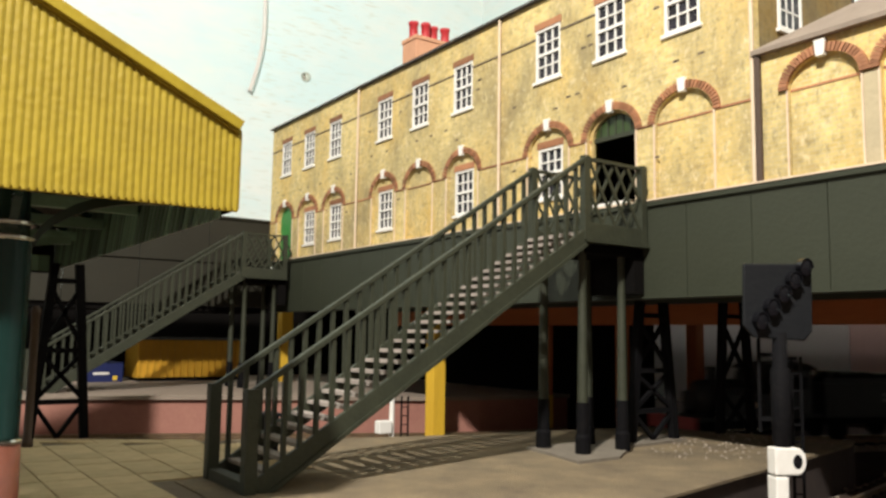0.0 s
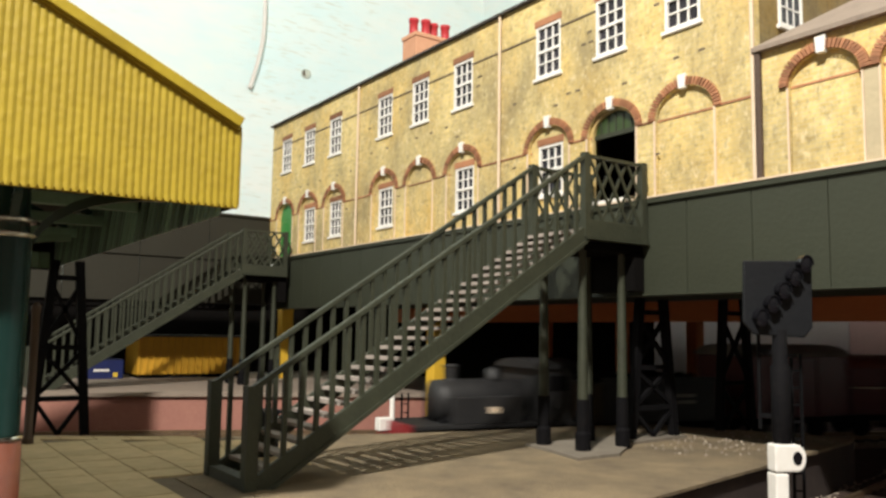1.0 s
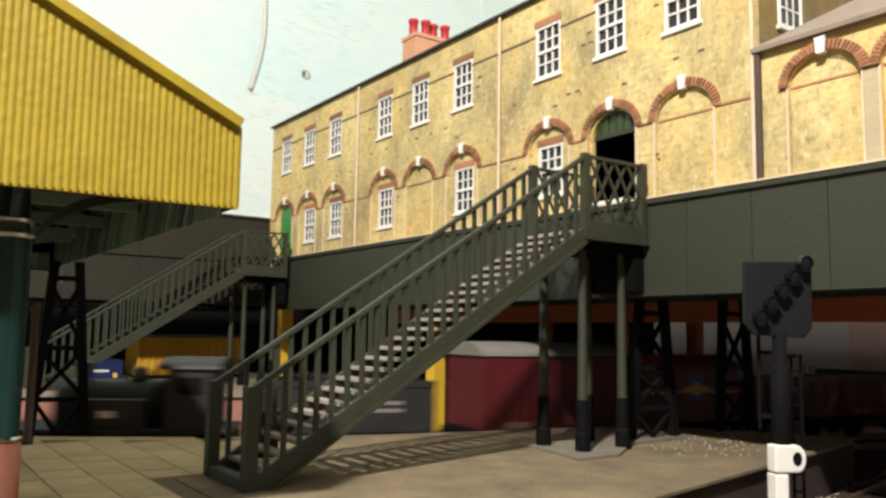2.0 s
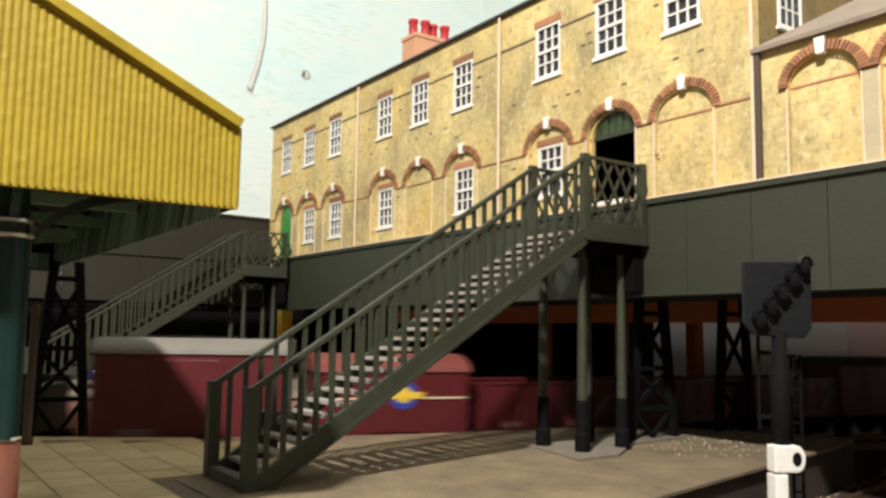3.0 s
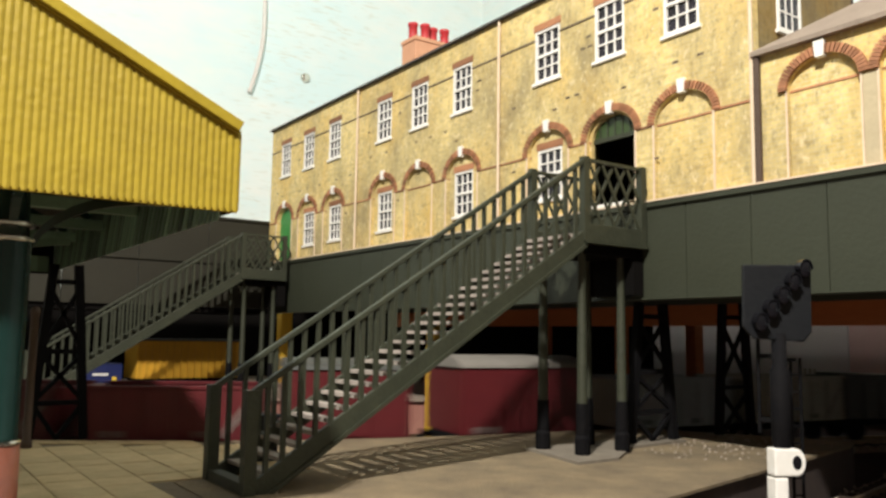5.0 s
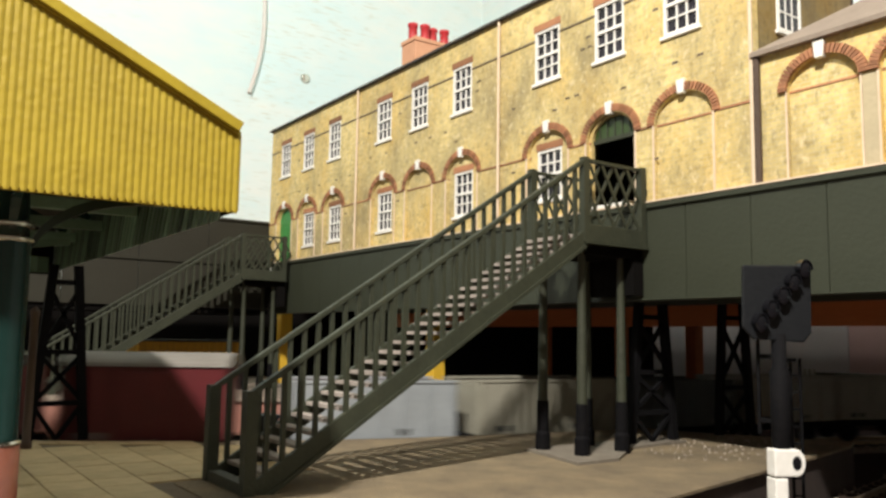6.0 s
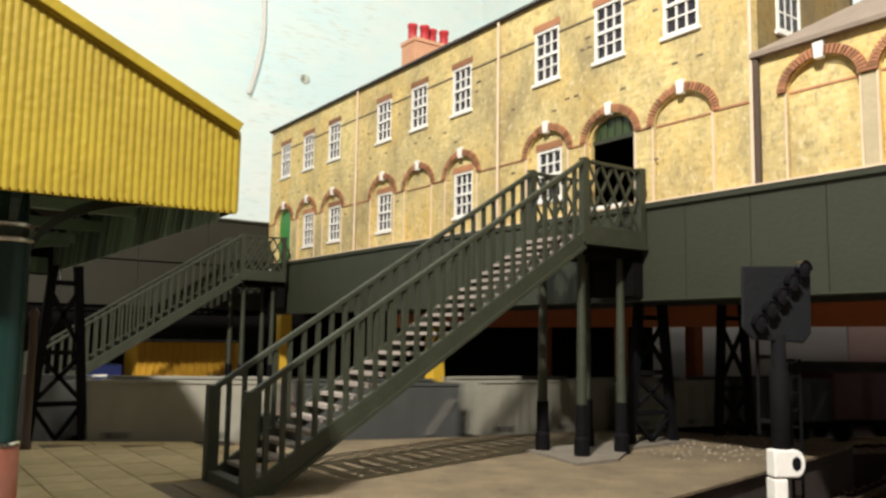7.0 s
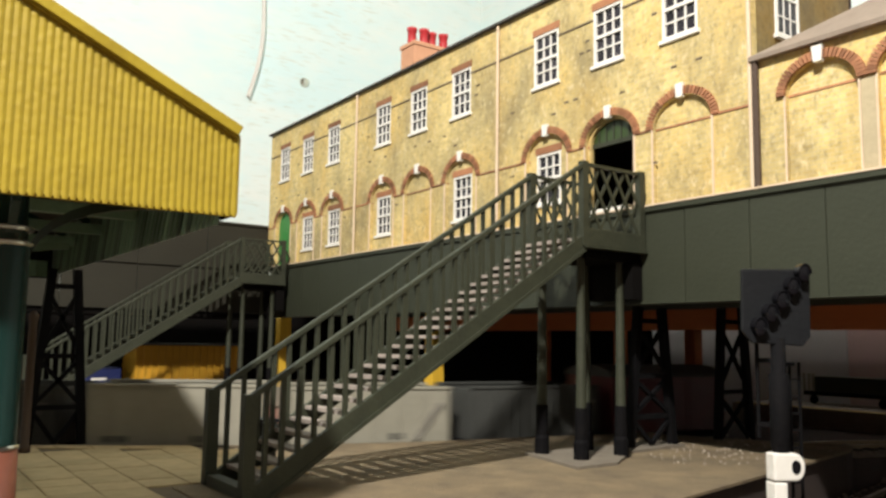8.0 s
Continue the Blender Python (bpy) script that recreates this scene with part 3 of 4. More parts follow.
def side_window():
    ob = thing("window_side", "white sash window in the darker return wall", "window", kind="structure")
    y0, y1, z0, z1 = 7.60, 8.14, 6.72, 8.02
    part("window_frame", boxes(((2.091, y0 - 0.05, z0), (2.125, y0, z1)), ((2.091, y1, z0), (2.125, y1 + 0.05, z1)), ((2.091, y0, z0), (2.125, y1, z0 + 0.05)),
                               ((2.091, y0, z1 - 0.05), (2.125, y1, z1)), ((2.091, y0, (z0 + z1) / 2 - 0.02), (2.12, y1, (z0 + z1) / 2 + 0.02))), WHITE, ob)
    part("window_sill", boxes(((2.091, y0 - 0.09, z0 - 0.06), (2.16, y1 + 0.09, z0 - 0.001))), WHITE, ob)
    bm = bmesh.new()
    for i in (1, 2):
        y = y0 + (y1 - y0) * i / 3
        box(bm, (2.1005, y - 0.012, z0 + 0.05), (2.112, y + 0.012, z1 - 0.05))
    for j in (1, 3):
        z = z0 + (z1 - z0) * j / 4
        box(bm, (2.1005, y0, z - 0.012), (2.111, y1, z + 0.012))
    part("glazing_bars", bm, WHITE, ob)
    for j in range(4):
        for i in range(3):
            w, h = (y1 - y0) / 3, (z1 - z0) / 4
            part("pane", boxes(((2.091, y0 + w * i + 0.003, z0 + h * j + 0.003), (2.10, y0 + w * (i + 1) - 0.003, z0 + h * (j + 1) - 0.003))), GLASS, ob)


side_window()


def chimney():
    ob = thing("chimney_stack", "salmon chimney stack with four red pots", "chimney")
    x0, x1, y0, y1 = -10.06, -9.36, 8.2, 9.55
    part("chimney_body", boxes(((x0, y0, ROOF + 0.2), (x1, y1, 10.16))), CHIMNEY, ob, bevel=0.02)
    part("cap", boxes(((x0 - 0.03, y0 - 0.03, 10.161), (x1 + 0.03, y1 + 0.03, 10.28))), CHIMNEY, ob, bevel=0.02)
    for i in range(4):
        bm = bmesh.new()
        turned(bm, ((x0 + x1) / 2 + (0.06 if i % 2 else -0.05), y0 + 0.17 + i * 0.34, 10.28), [(0.15, 0), (0.13, 0.05), (0.125, 0.40), (0.15, 0.42), (0.15, 0.50), (0.11, 0.50), (0.10, 0.40)], 16)
        part("pot", bm, POT, ob, "glossy red chimney pot", smooth=True)


chimney()

# ---- girder bridge ----
G0 = 2.556


def bridge():
    ob = thing("bridge", "olive green plate girder road bridge carrying the station", "bridge", kind="structure")
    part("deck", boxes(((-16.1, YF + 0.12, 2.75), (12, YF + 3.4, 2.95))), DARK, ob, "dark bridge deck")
    part("back_girder", boxes(((-16.1, YF + 3.3, 2.6), (12, YF + 3.4, BASE - 0.01))), GIRDER, ob)
    xs = [2.0 + 1.18 * i for i in range(-15, 9)]
    plate = mesh("panel", boxes(((-0.583, 0, G0 - 3), (0.583, 0.08, BASE - 0.12 - 3))), GIRDER)
    for x in xs:
        part("panel", plate, None, ob, at=(x + 0.59, YF - 0.02, 3))
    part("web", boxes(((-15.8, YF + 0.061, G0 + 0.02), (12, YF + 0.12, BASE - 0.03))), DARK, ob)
    part("top_flange", boxes(((-15.8, YF - 0.07, BASE - 0.12), (12, YF + 0.1, BASE - 0.03))), GIRDER, ob, bevel=0.01)
    part("ledge", boxes(((-15.8, YF - 0.085, BASE - 0.03), (12, YF + 0.1, BASE - 0.002))), PINK_PIPE, ob, "thin pale stone ledge")
    part("bottom_flange", boxes(((-15.8, YF - 0.05, G0 - 0.03), (12, YF + 0.3, G0))), GIRDER, ob)


bridge()


def side_bridge():
    """The arm of the bridge that comes forward over the tracks at the far end."""
    ob = thing("side_bridge", "shaded olive green side arm of the bridge with a parapet", "bridge", kind="structure")
    x = -16.1
    for i in range(6):
        y = 7.0 - 2.12 * (i + 1)
        part("panel", boxes(((x - 0.1, y + 0.01, 2.68), (x, y + 2.11, 4.06))), SHADED_GIRDER, ob)
        part("parapet_panel", boxes(((x - 0.12, y + 0.01, 4.14), (x - 0.03, y + 2.11, 5.50))), SHADED_GIRDER, ob)
    part("ledge", boxes(((x - 0.14, -5.8, 4.06), (x + 0.06, 7.0, 4.14))), SHADED_GIRDER, ob)
    part("coping", boxes(((x - 0.16, -5.8, 5.50), (x + 0.03, 7.0, 5.58))), SHADED_GIRDER, ob)
    part("deck", boxes(((x - 2.5, -5.8, 2.5), (x - 0.11, 7.0, 2.66))), DARK, ob)


side_bridge()


def posts():
    for x, y, z0, z1, w, mat, lab in ((-7.75, 7.95, -0.85, 2.74, 0.36, YELLOW_POST, "bright yellow pine support post"), (-16.95, 7.95, 0.05, 2.74, 0.40, YELLOW_POST, "bright yellow pine support post"),
                                      (-7.985, 12.0, 0.25, 2.2, 0.15, TIMBER, "orange timber support post"), (-7.985, 12.0, -0.85, 0.25, 0.16, YELLOW_POST, "yellow painted foot of a support post"), (-5.25, 12.0, -0.85, 2.2, 0.26, TIMBER, "orange timber support post"), (-6.1, 16.0, -0.85, 3.115, 0.36, TIMBER, "orange timber support post")):
        p = part("support_post", boxes(((-w / 2, -w / 2, 0), (w / 2, w / 2, z1 - z0))), mat, None, lab, 0.02, at=(x, y, z0))
        tagged(p, category="post", group="timber posts under the bridge")


posts()
plain("timber_beam", (-16, 11.85, 2.2), (6, 12.15, 3.1), TIMBER, "orange bare timber beam under the bridge", "beam", "thing")
# two black sheets added to stand for the dark space under the bridges
plain("dark_back_sheet", (-26, 14.6, -0.85), (-6.6, 14.8, 6.0), DARK, "added black sheet for the darkness behind the tracks", "board", "thing")
plain("dark_side_sheet", (-21.3, -8, -0.85), (-21.0, 14.5, 3.3), DARK, "added black sheet for the darkness behind the far platform", "board", "thing")
# board out of view, added to keep light off the tracks behind
plain("light_block_board", (-30, 10.45, 3.12), (40, 24.9, 3.35), TIMBER, "unseen board added to block light behind the station", "baseboard", "thing")
plain("grey_back_panel", (-24, 26.0, -0.85), (-6.95, 26.2, 2.9), GREY_PANEL, "plain grey card panel at the back", "panel", "thing")
plain("pink_back_panel", (-6.9, 26.0, -0.85), (6.0, 26.2, 3.1), PINK_PANEL, "pinkish brick card panel at the back", "panel", "thing")


# ---- staircases ----
W_ST, RUN, RISE, N_ST = 1.254, 5.44, 3.54, 25
SLOPE = RISE / RUN
LAND, FLOOR, TOP, FASC = 1.39, 3.55, 4.74, 3.40


def lattice(bm, a, b, z0, z1, cells):
    """Crossed thin bars between two posts."""
    a, b = Vector(a), Vector(b)
    d = (b - a) / cells
    n = d.normalized().cross(Vector((0, 0, 1)))
    for i in range(-1, cells + 1):
        for s in (0, 1):
            p, q = a + d * i, a + d * (i + 2)
            lo, hi = (z0, z1) if s == 0 else (z1, z0)
            u0, u1 = 0.0, 1.0
            if i < 0:
                u0 = 0.5
            if i + 2 > cells:
                u1 = 0.5
            if u1 > u0:
                P = p + (q - p) * u0 + Vector((0, 0, lo + (hi - lo) * u0)) + n * (0.012 if s else -0.012)
                Q = p + (q - p) * u1 + Vector((0, 0, lo + (hi - lo) * u1)) + n * (0.012 if s else -0.012)
                bar(bm, P, Q, 0.05, 0.022, n)


def staircase():
    ob = thing("station_staircase", "olive green station staircase with worn grey treads and lattice landing", "staircase", group="station staircases")
    d = Vector((0, RUN, RISE)).normalized()
    for x in (0.0, -W_ST):
        bm = bmesh.new()
        bar(bm, (x, 0.10, -0.06 + SLOPE * 0.10 + 0.02), (x, RUN, RISE - 0.10), 0.07, 0.26)
        part("stringer", bm, GREEN, ob, bevel=0.012)
        bm = bmesh.new()
        bar(bm, (x, 0.2, SLOPE * 0.2 - 0.17), (x, RUN - 0.02, RISE - 0.22), 0.12, 0.05)
        part("stringer_flange", bm, GREEN, ob)
        bm = bmesh.new()
        bar(bm, (x, 0.0, 1.16), (x, RUN, TOP - 0.03), 0.10, 0.07)
        part("handrail", bm, GREEN, ob, bevel=0.015)
        post = mesh("newel_post", boxes(((-0.075, -0.075, 0), (0.075, 0.075, 1.2))), GREEN)
        part("newel_post", post, None, ob, at=(x, 0, 0))
        bal = mesh("baluster", boxes(((-0.028, -0.028, 0), (0.028, 0.028, 1.12))), GREEN)
        for i in range(1, 26):
            y = RUN * i / 26
            part("baluster", bal, None, ob, at=(x, y, SLOPE * y + 0.02))
    tread = mesh("tread", boxes(((-W_ST + 0.036, -0.01, -0.048), (-0.036, RUN / N_ST - 0.045, 0))), TREAD)
    for i in range(N_ST):
        part("tread", tread, None, ob, at=(0, RUN * i / N_ST, RISE * (i + 0.7) / N_ST))
    part("foot_board", boxes(((-W_ST + 0.075, -0.06, 0), (-0.075, 0.10, 0.13))), GREEN, ob)
    # landing
    y0, y1 = RUN, RUN + LAND
    part("landing_floor", boxes(((-W_ST - 0.04, y0, FLOOR - 0.06), (0.03, y1, FLOOR))), TREAD, ob)
    for a, b in (((-0.02, y0, 0), (0.055, y1, 0)), ((-W_ST - 0.055, y0, 0), (-W_ST + 0.02, y1, 0))):
        part("fascia", boxes(((a[0], y0, FASC), (b[0], y1, FLOOR + 0.13))), GREEN, ob, bevel=0.01)
        part("fascia_lip", boxes(((a[0] - 0.03, y0 - 0.03, FASC - 0.035), (b[0] + 0.03, y1 + 0.02, FASC - 0.001))), GREEN, ob)
    part("end_fascia", boxes(((-W_ST + 0.021, y0 - 0.02, FASC - 0.1), (-0.021, y0 + 0.04, FLOOR - 0.07))), GREEN, ob)
    lp = mesh("landing_post", boxes(((-0.06, -0.06, FASC), (0.06, 0.06, TOP + 0.015))), GREEN)
    for x in (0.0, -W_ST):
        for y in (y0, y1 - 0.06):
            part("landing_post", lp, None, ob, at=(x, y, 0))
        bm = bmesh.new()
        bar(bm, (x, y0, TOP - 0.03), (x, y1, TOP - 0.03), 0.075, 0.05)
        part("landing_rail", bm, GREEN, ob)
        bm = bmesh.new()
        lattice(bm, (x, y0 + 0.08, 0), (x, y1 - 0.14, 0), FLOOR + 0.13, TOP - 0.05, 4)
        part("lattice", bm, GREEN, ob, "crossed lattice bars")
    # support columns
    for x, y in ((-0.25, 5.62), (-1.09, 5.55), (-0.30, 6.58), (-1.09, 6.58)):
        bm = bmesh.new()
        turned(bm, (x, y, 0.36), [(0.095, 0), (0.085, 0.4), (0.072, 1.9), (0.06, FASC - 0.46), (0.10, FASC - 0.40), (0.10, FASC - 0.30)], 14)
        c = part("column", bm, GREEN, ob, "slender green cast column", smooth=True)
        bm = bmesh.new()
        turned(bm, (x, y, 0.02), [(0.125, 0), (0.125, 0.28), (0.10, 0.33), (0.102, 0.36), (0.100, 0.82)], 12)
        part("column_base", bm, BLACK, c, "chipped black column base")
    # near-black blocks fill in the darkness below the landing
    part("dark_fill_top", boxes(((-1.18, 5.60, FASC - 0.18), (-0.1, y1 + 0.05, FASC - 0.036))), DARK, ob)
    part("dark_fill_back", boxes(((-1.15, 6.62, 2.6), (-0.05, y1 + 0.03, FASC - 0.19))), DARK, ob)
    return ob


STAIR = staircase()
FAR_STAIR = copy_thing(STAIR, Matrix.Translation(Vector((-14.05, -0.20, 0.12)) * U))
# grey treads recoloured dark green here, so their shade is in the colour
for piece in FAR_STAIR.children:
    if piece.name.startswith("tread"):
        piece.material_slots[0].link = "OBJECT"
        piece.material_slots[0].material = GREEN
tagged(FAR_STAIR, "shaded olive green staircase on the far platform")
bm = bmesh.new()
prism(bm, [(-1.3, 5.35, 0.0), (-0.5, 5.2, 0.0), (0.28, 5.0, 0.0), (0.26, 5.9, 0.0), (-0.55, 7.1, 0.0), (-0.72, 8.75, 0.0), (-1.3, 8.75, 0.0)], (0, 0, 0.045))
tagged(part("column_plinth", bm, PLINTH, None, "thin grey card plinth under the columns"), category="plinth")


# ---- trestles ----
def trestle(x, y0, y1, z1, label, feet=0.0, spread=0.16):
    ob = thing("trestle", label, "trestle", (x, (y0 + y1) / 2, feet), "lattice bridge trestles")
    h, a = z1 - feet, (y1 - y0) / 2
    b = a - spread

    def leg(s, z):
        return (0, s * (a + (b - a) * z / h), z)
    for s in (-1, 1):
        part("leg", bars(0.14, (leg(s, 0), leg(s, h))), BLACK, ob)
    for s in (-1, 1):
        part("brace", bars(0.07, (leg(s, h * 0.20), (0, 0, 0.03))), BLACK, ob)
    for z0, z1_ in ((0.22, 0.48), (0.52, 0.86)):
        part("brace", bars(0.07, (leg(-1, h * z0), leg(1, h * z1_))), BLACK, ob)
        part("brace", bars(0.07, (leg(1, h * z0), leg(-1, h * z1_))), BLACK, ob)
    for z in (0.21, 0.50, 0.9):
        part("rail_bar", bars(0.085, (leg(-1, h * z), leg(1, h * z))), BLACK, ob)
    return ob


trestle(-6.15, -1.42, -0.55, 3.0, "black lattice trestle under the canopy end", 0.0, 0.24)
trestle(-0.85, 7.40, 8.55, 2.53, "black lattice trestle on the platform under the bridge", 0.045, 0.26)
trestle(-1.15, 10.25, 11.45, 2.70, "black lattice trestle behind the bridge", -0.85, 0.26)


# ---- platform canopy ----
def canopy():
    ob = thing("platform_canopy", "platform canopy with a corrugated bright yellow end valance", "canopy")
    xc, ye, zb, ze, sl = 1.94, -0.98, 2.97, 3.71, 0.472
    yl = -7.0
    # corrugated gable end
    bm = bmesh.new()
    n, step = 96, (ye - yl) / 96 / 4
    pts = []
    for i in range(n * 4 + 1):
        y = ye - i * step
        pts.append((xc + (0.0, 0.006, 0.010, 0.006)[i % 4], y))
    mid = -5.0
    top = [ze + sl * (ye - max(y, mid)) - sl * max(0, mid - y) for _, y in pts]
    fr = [(bm.verts.new((x, y, zb + (0.03 if i % 4 == 0 else 0.0))), bm.verts.new((x, y, t))) for i, ((x, y), t) in enumerate(zip(pts, top))]
    bk = [(bm.verts.new((xc - 0.05, y, zb)), bm.verts.new((xc - 0.05, y, t))) for (x, y), t in zip(pts, top)]
    for i in range(len(fr) - 1):
        bm.faces.new((fr[i][0], fr[i][1], fr[i + 1][1], fr[i + 1][0]))
        bm.faces.new((bk[i][1], bk[i][0], bk[i + 1][0], bk[i + 1][1]))
        bm.faces.new((fr[i][0], fr[i + 1][0], bk[i + 1][0], bk[i][0]))
        bm.faces.new((fr[i + 1][1], fr[i][1], bk[i][1], bk[i + 1][1]))
    bm.faces.new((fr[0][1], fr[0][0], bk[0][0], bk[0][1]))
    part("end_valance", bm, YELLOW, ob, "corrugated bright yellow end valance")
    bm = bmesh.new()
    bar(bm, (xc + 0.022, ye - 0.02, ze + 0.0), (xc + 0.022, mid, ze + sl * (ye - mid) + 0.0), 0.035, 0.03, (1, 0, 0))
    part("batten", bm, YELLOW, ob)
    bm = bmesh.new()
    bar(bm, (xc + 0.02, ye - 0.02, ze + 0.06), (xc + 0.02, mid, ze + 0.03 + sl * (ye - mid) + 0.02), 0.10, 0.09, (1, 0, 0))
    part("barge_board", bm, YELLOW, ob, bevel=0.01)
    # roof slopes
    bm = bmesh.new()
    x0 = -7.4
    prism(bm, [(x0, ye, ze + 0.06), (x0, ye, ze + 0.10), (x0, mid, ze + sl * (ye - mid) + 0.10), (x0, yl, ze + 0.10 + sl * (ye - mid) - sl * (mid - yl)), (x0, yl, ze + 0.06 + sl * (ye - mid) - sl * (mid - yl)), (x0, mid, ze + sl * (ye - mid) + 0.06)], (xc - x0 - 0.06, 0, 0))
    part("roof", bm, SLATE, ob, "dark corrugated roof")
    # side valance of upright boards
    bm = bmesh.new()
    prism(bm, [(-0.055, -0.02, 2.96), (0.055, -0.02, 2.96), (0.455, -0.02, ze + 0.06), (0.345, -0.02, ze + 0.06)], (0, 0.02, 0))
    board = mesh("board", bm, SOFFIT)
    for i in range(54):
        part("board", board, None, ob, at=(xc - 0.56 - 0.17 * i, ye, 0))
    # black sheets added so the far end and the board gaps look dark
    part("far_end_dark_sheet", boxes(((x0, yl, 2.9), (x0 + 0.05, ye - 0.03, 5.3))), DARK, ob, "black sheet added to darken the far end")
    part("dark_backing", boxes(((x0, ye + 0.012, 3.0), (xc - 0.1, ye + 0.03, ze + 0.05))), DARK, ob)
    # rafters and purlins below the roof
    for i in range(5):
        x = xc - 0.6 - 1.9 * i
        bm = bmesh.new()
        bar(bm, (x, ye - 0.04, ze - 0.1), (x, mid, ze + sl * (ye - mid) - 0.1), 0.09, 0.16, (1, 0, 0))
        part("rafter", bm, CANOPY_GREEN, ob)
    # pale tie beams across the underside and a boarded far end
    for x in (-5.3, -3.4, -1.5):
        part("tie_beam", boxes(((x - 0.06, mid + 1.2, 3.32), (x + 0.06, ye - 0.05, 3.47))), SOFFIT, ob, "pale green tie beam", 0.012)
    end_board = mesh("end_board", boxes(((0, -0.085, 2.93), (0.025, 0.085, 3.22))), SOFFIT)
    for i in range(16):
        part("end_board", end_board, None, ob, at=(x0 + 0.06, ye - 0.2 - 0.18 * i, 0))
    # columns with brackets
    for k, x in enumerate((1.2, -3.4)):
        y = -2.76
        bm = bmesh.new()
        turned(bm, (x, y, 0.9), [(0.20, 0), (0.185, 0.05), (0.185, 1.72), (0.19, 1.75), (0.165, 1.76), (0.15, 2.1), (0.14, 2.3)], 24)
        c = part("column", bm, CANOPY_GREEN, ob, "glossy dark green cast column", smooth=True)
        bm = bmesh.new()
        turned(bm, (x, y, 0), [(0.24, 0), (0.24, 0.12), (0.21, 0.16), (0.205, 0.9)], 24)
        part("column_foot", bm, BROWN, c, "red-brown painted column foot", smooth=True)
        for z in (2.64, 2.77, 0.9):
            bm = bmesh.new()
            turned(bm, (x, y, z - 0.02), [(0.195, 0), (0.21, 0.012), (0.21, 0.03), (0.195, 0.045)], 24)
            part("ring", bm, CHROME, c, "bright worn ring")
        for sx, sy in ((0, 1), (0, -1), (-1, 0), (1, 0)):
            bm = bmesh.new()
            side = Vector((sy, sx, 0)) * 0.035
            rings = []
            for i in range(9):
                a = math.pi / 2 * i / 8
                r = 0.12 + 0.85 * (1 - math.cos(a))
                p = Vector((x + sx * r * 0.75, y + sy * r * 1.35, 2.55 + 0.62 * math.sin(a)))
                rings.append([bm.verts.new(p + q) for q in (side, -side, -side - Vector((0, 0, 0.1)), side - Vector((0, 0, 0.1)))])
            for a, b in zip(rings, rings[1:]):
                for k in range(4):
                    bm.faces.new((a[k], a[(k + 1) % 4], b[(k + 1) % 4], b[k]))
            bm.faces.new(rings[0])
            bm.faces.new(rings[-1][::-1])
            part("bracket", bm, SOFFIT if sy == 1 else CANOPY_GREEN, c, "curved cast bracket")
    return ob


canopy()


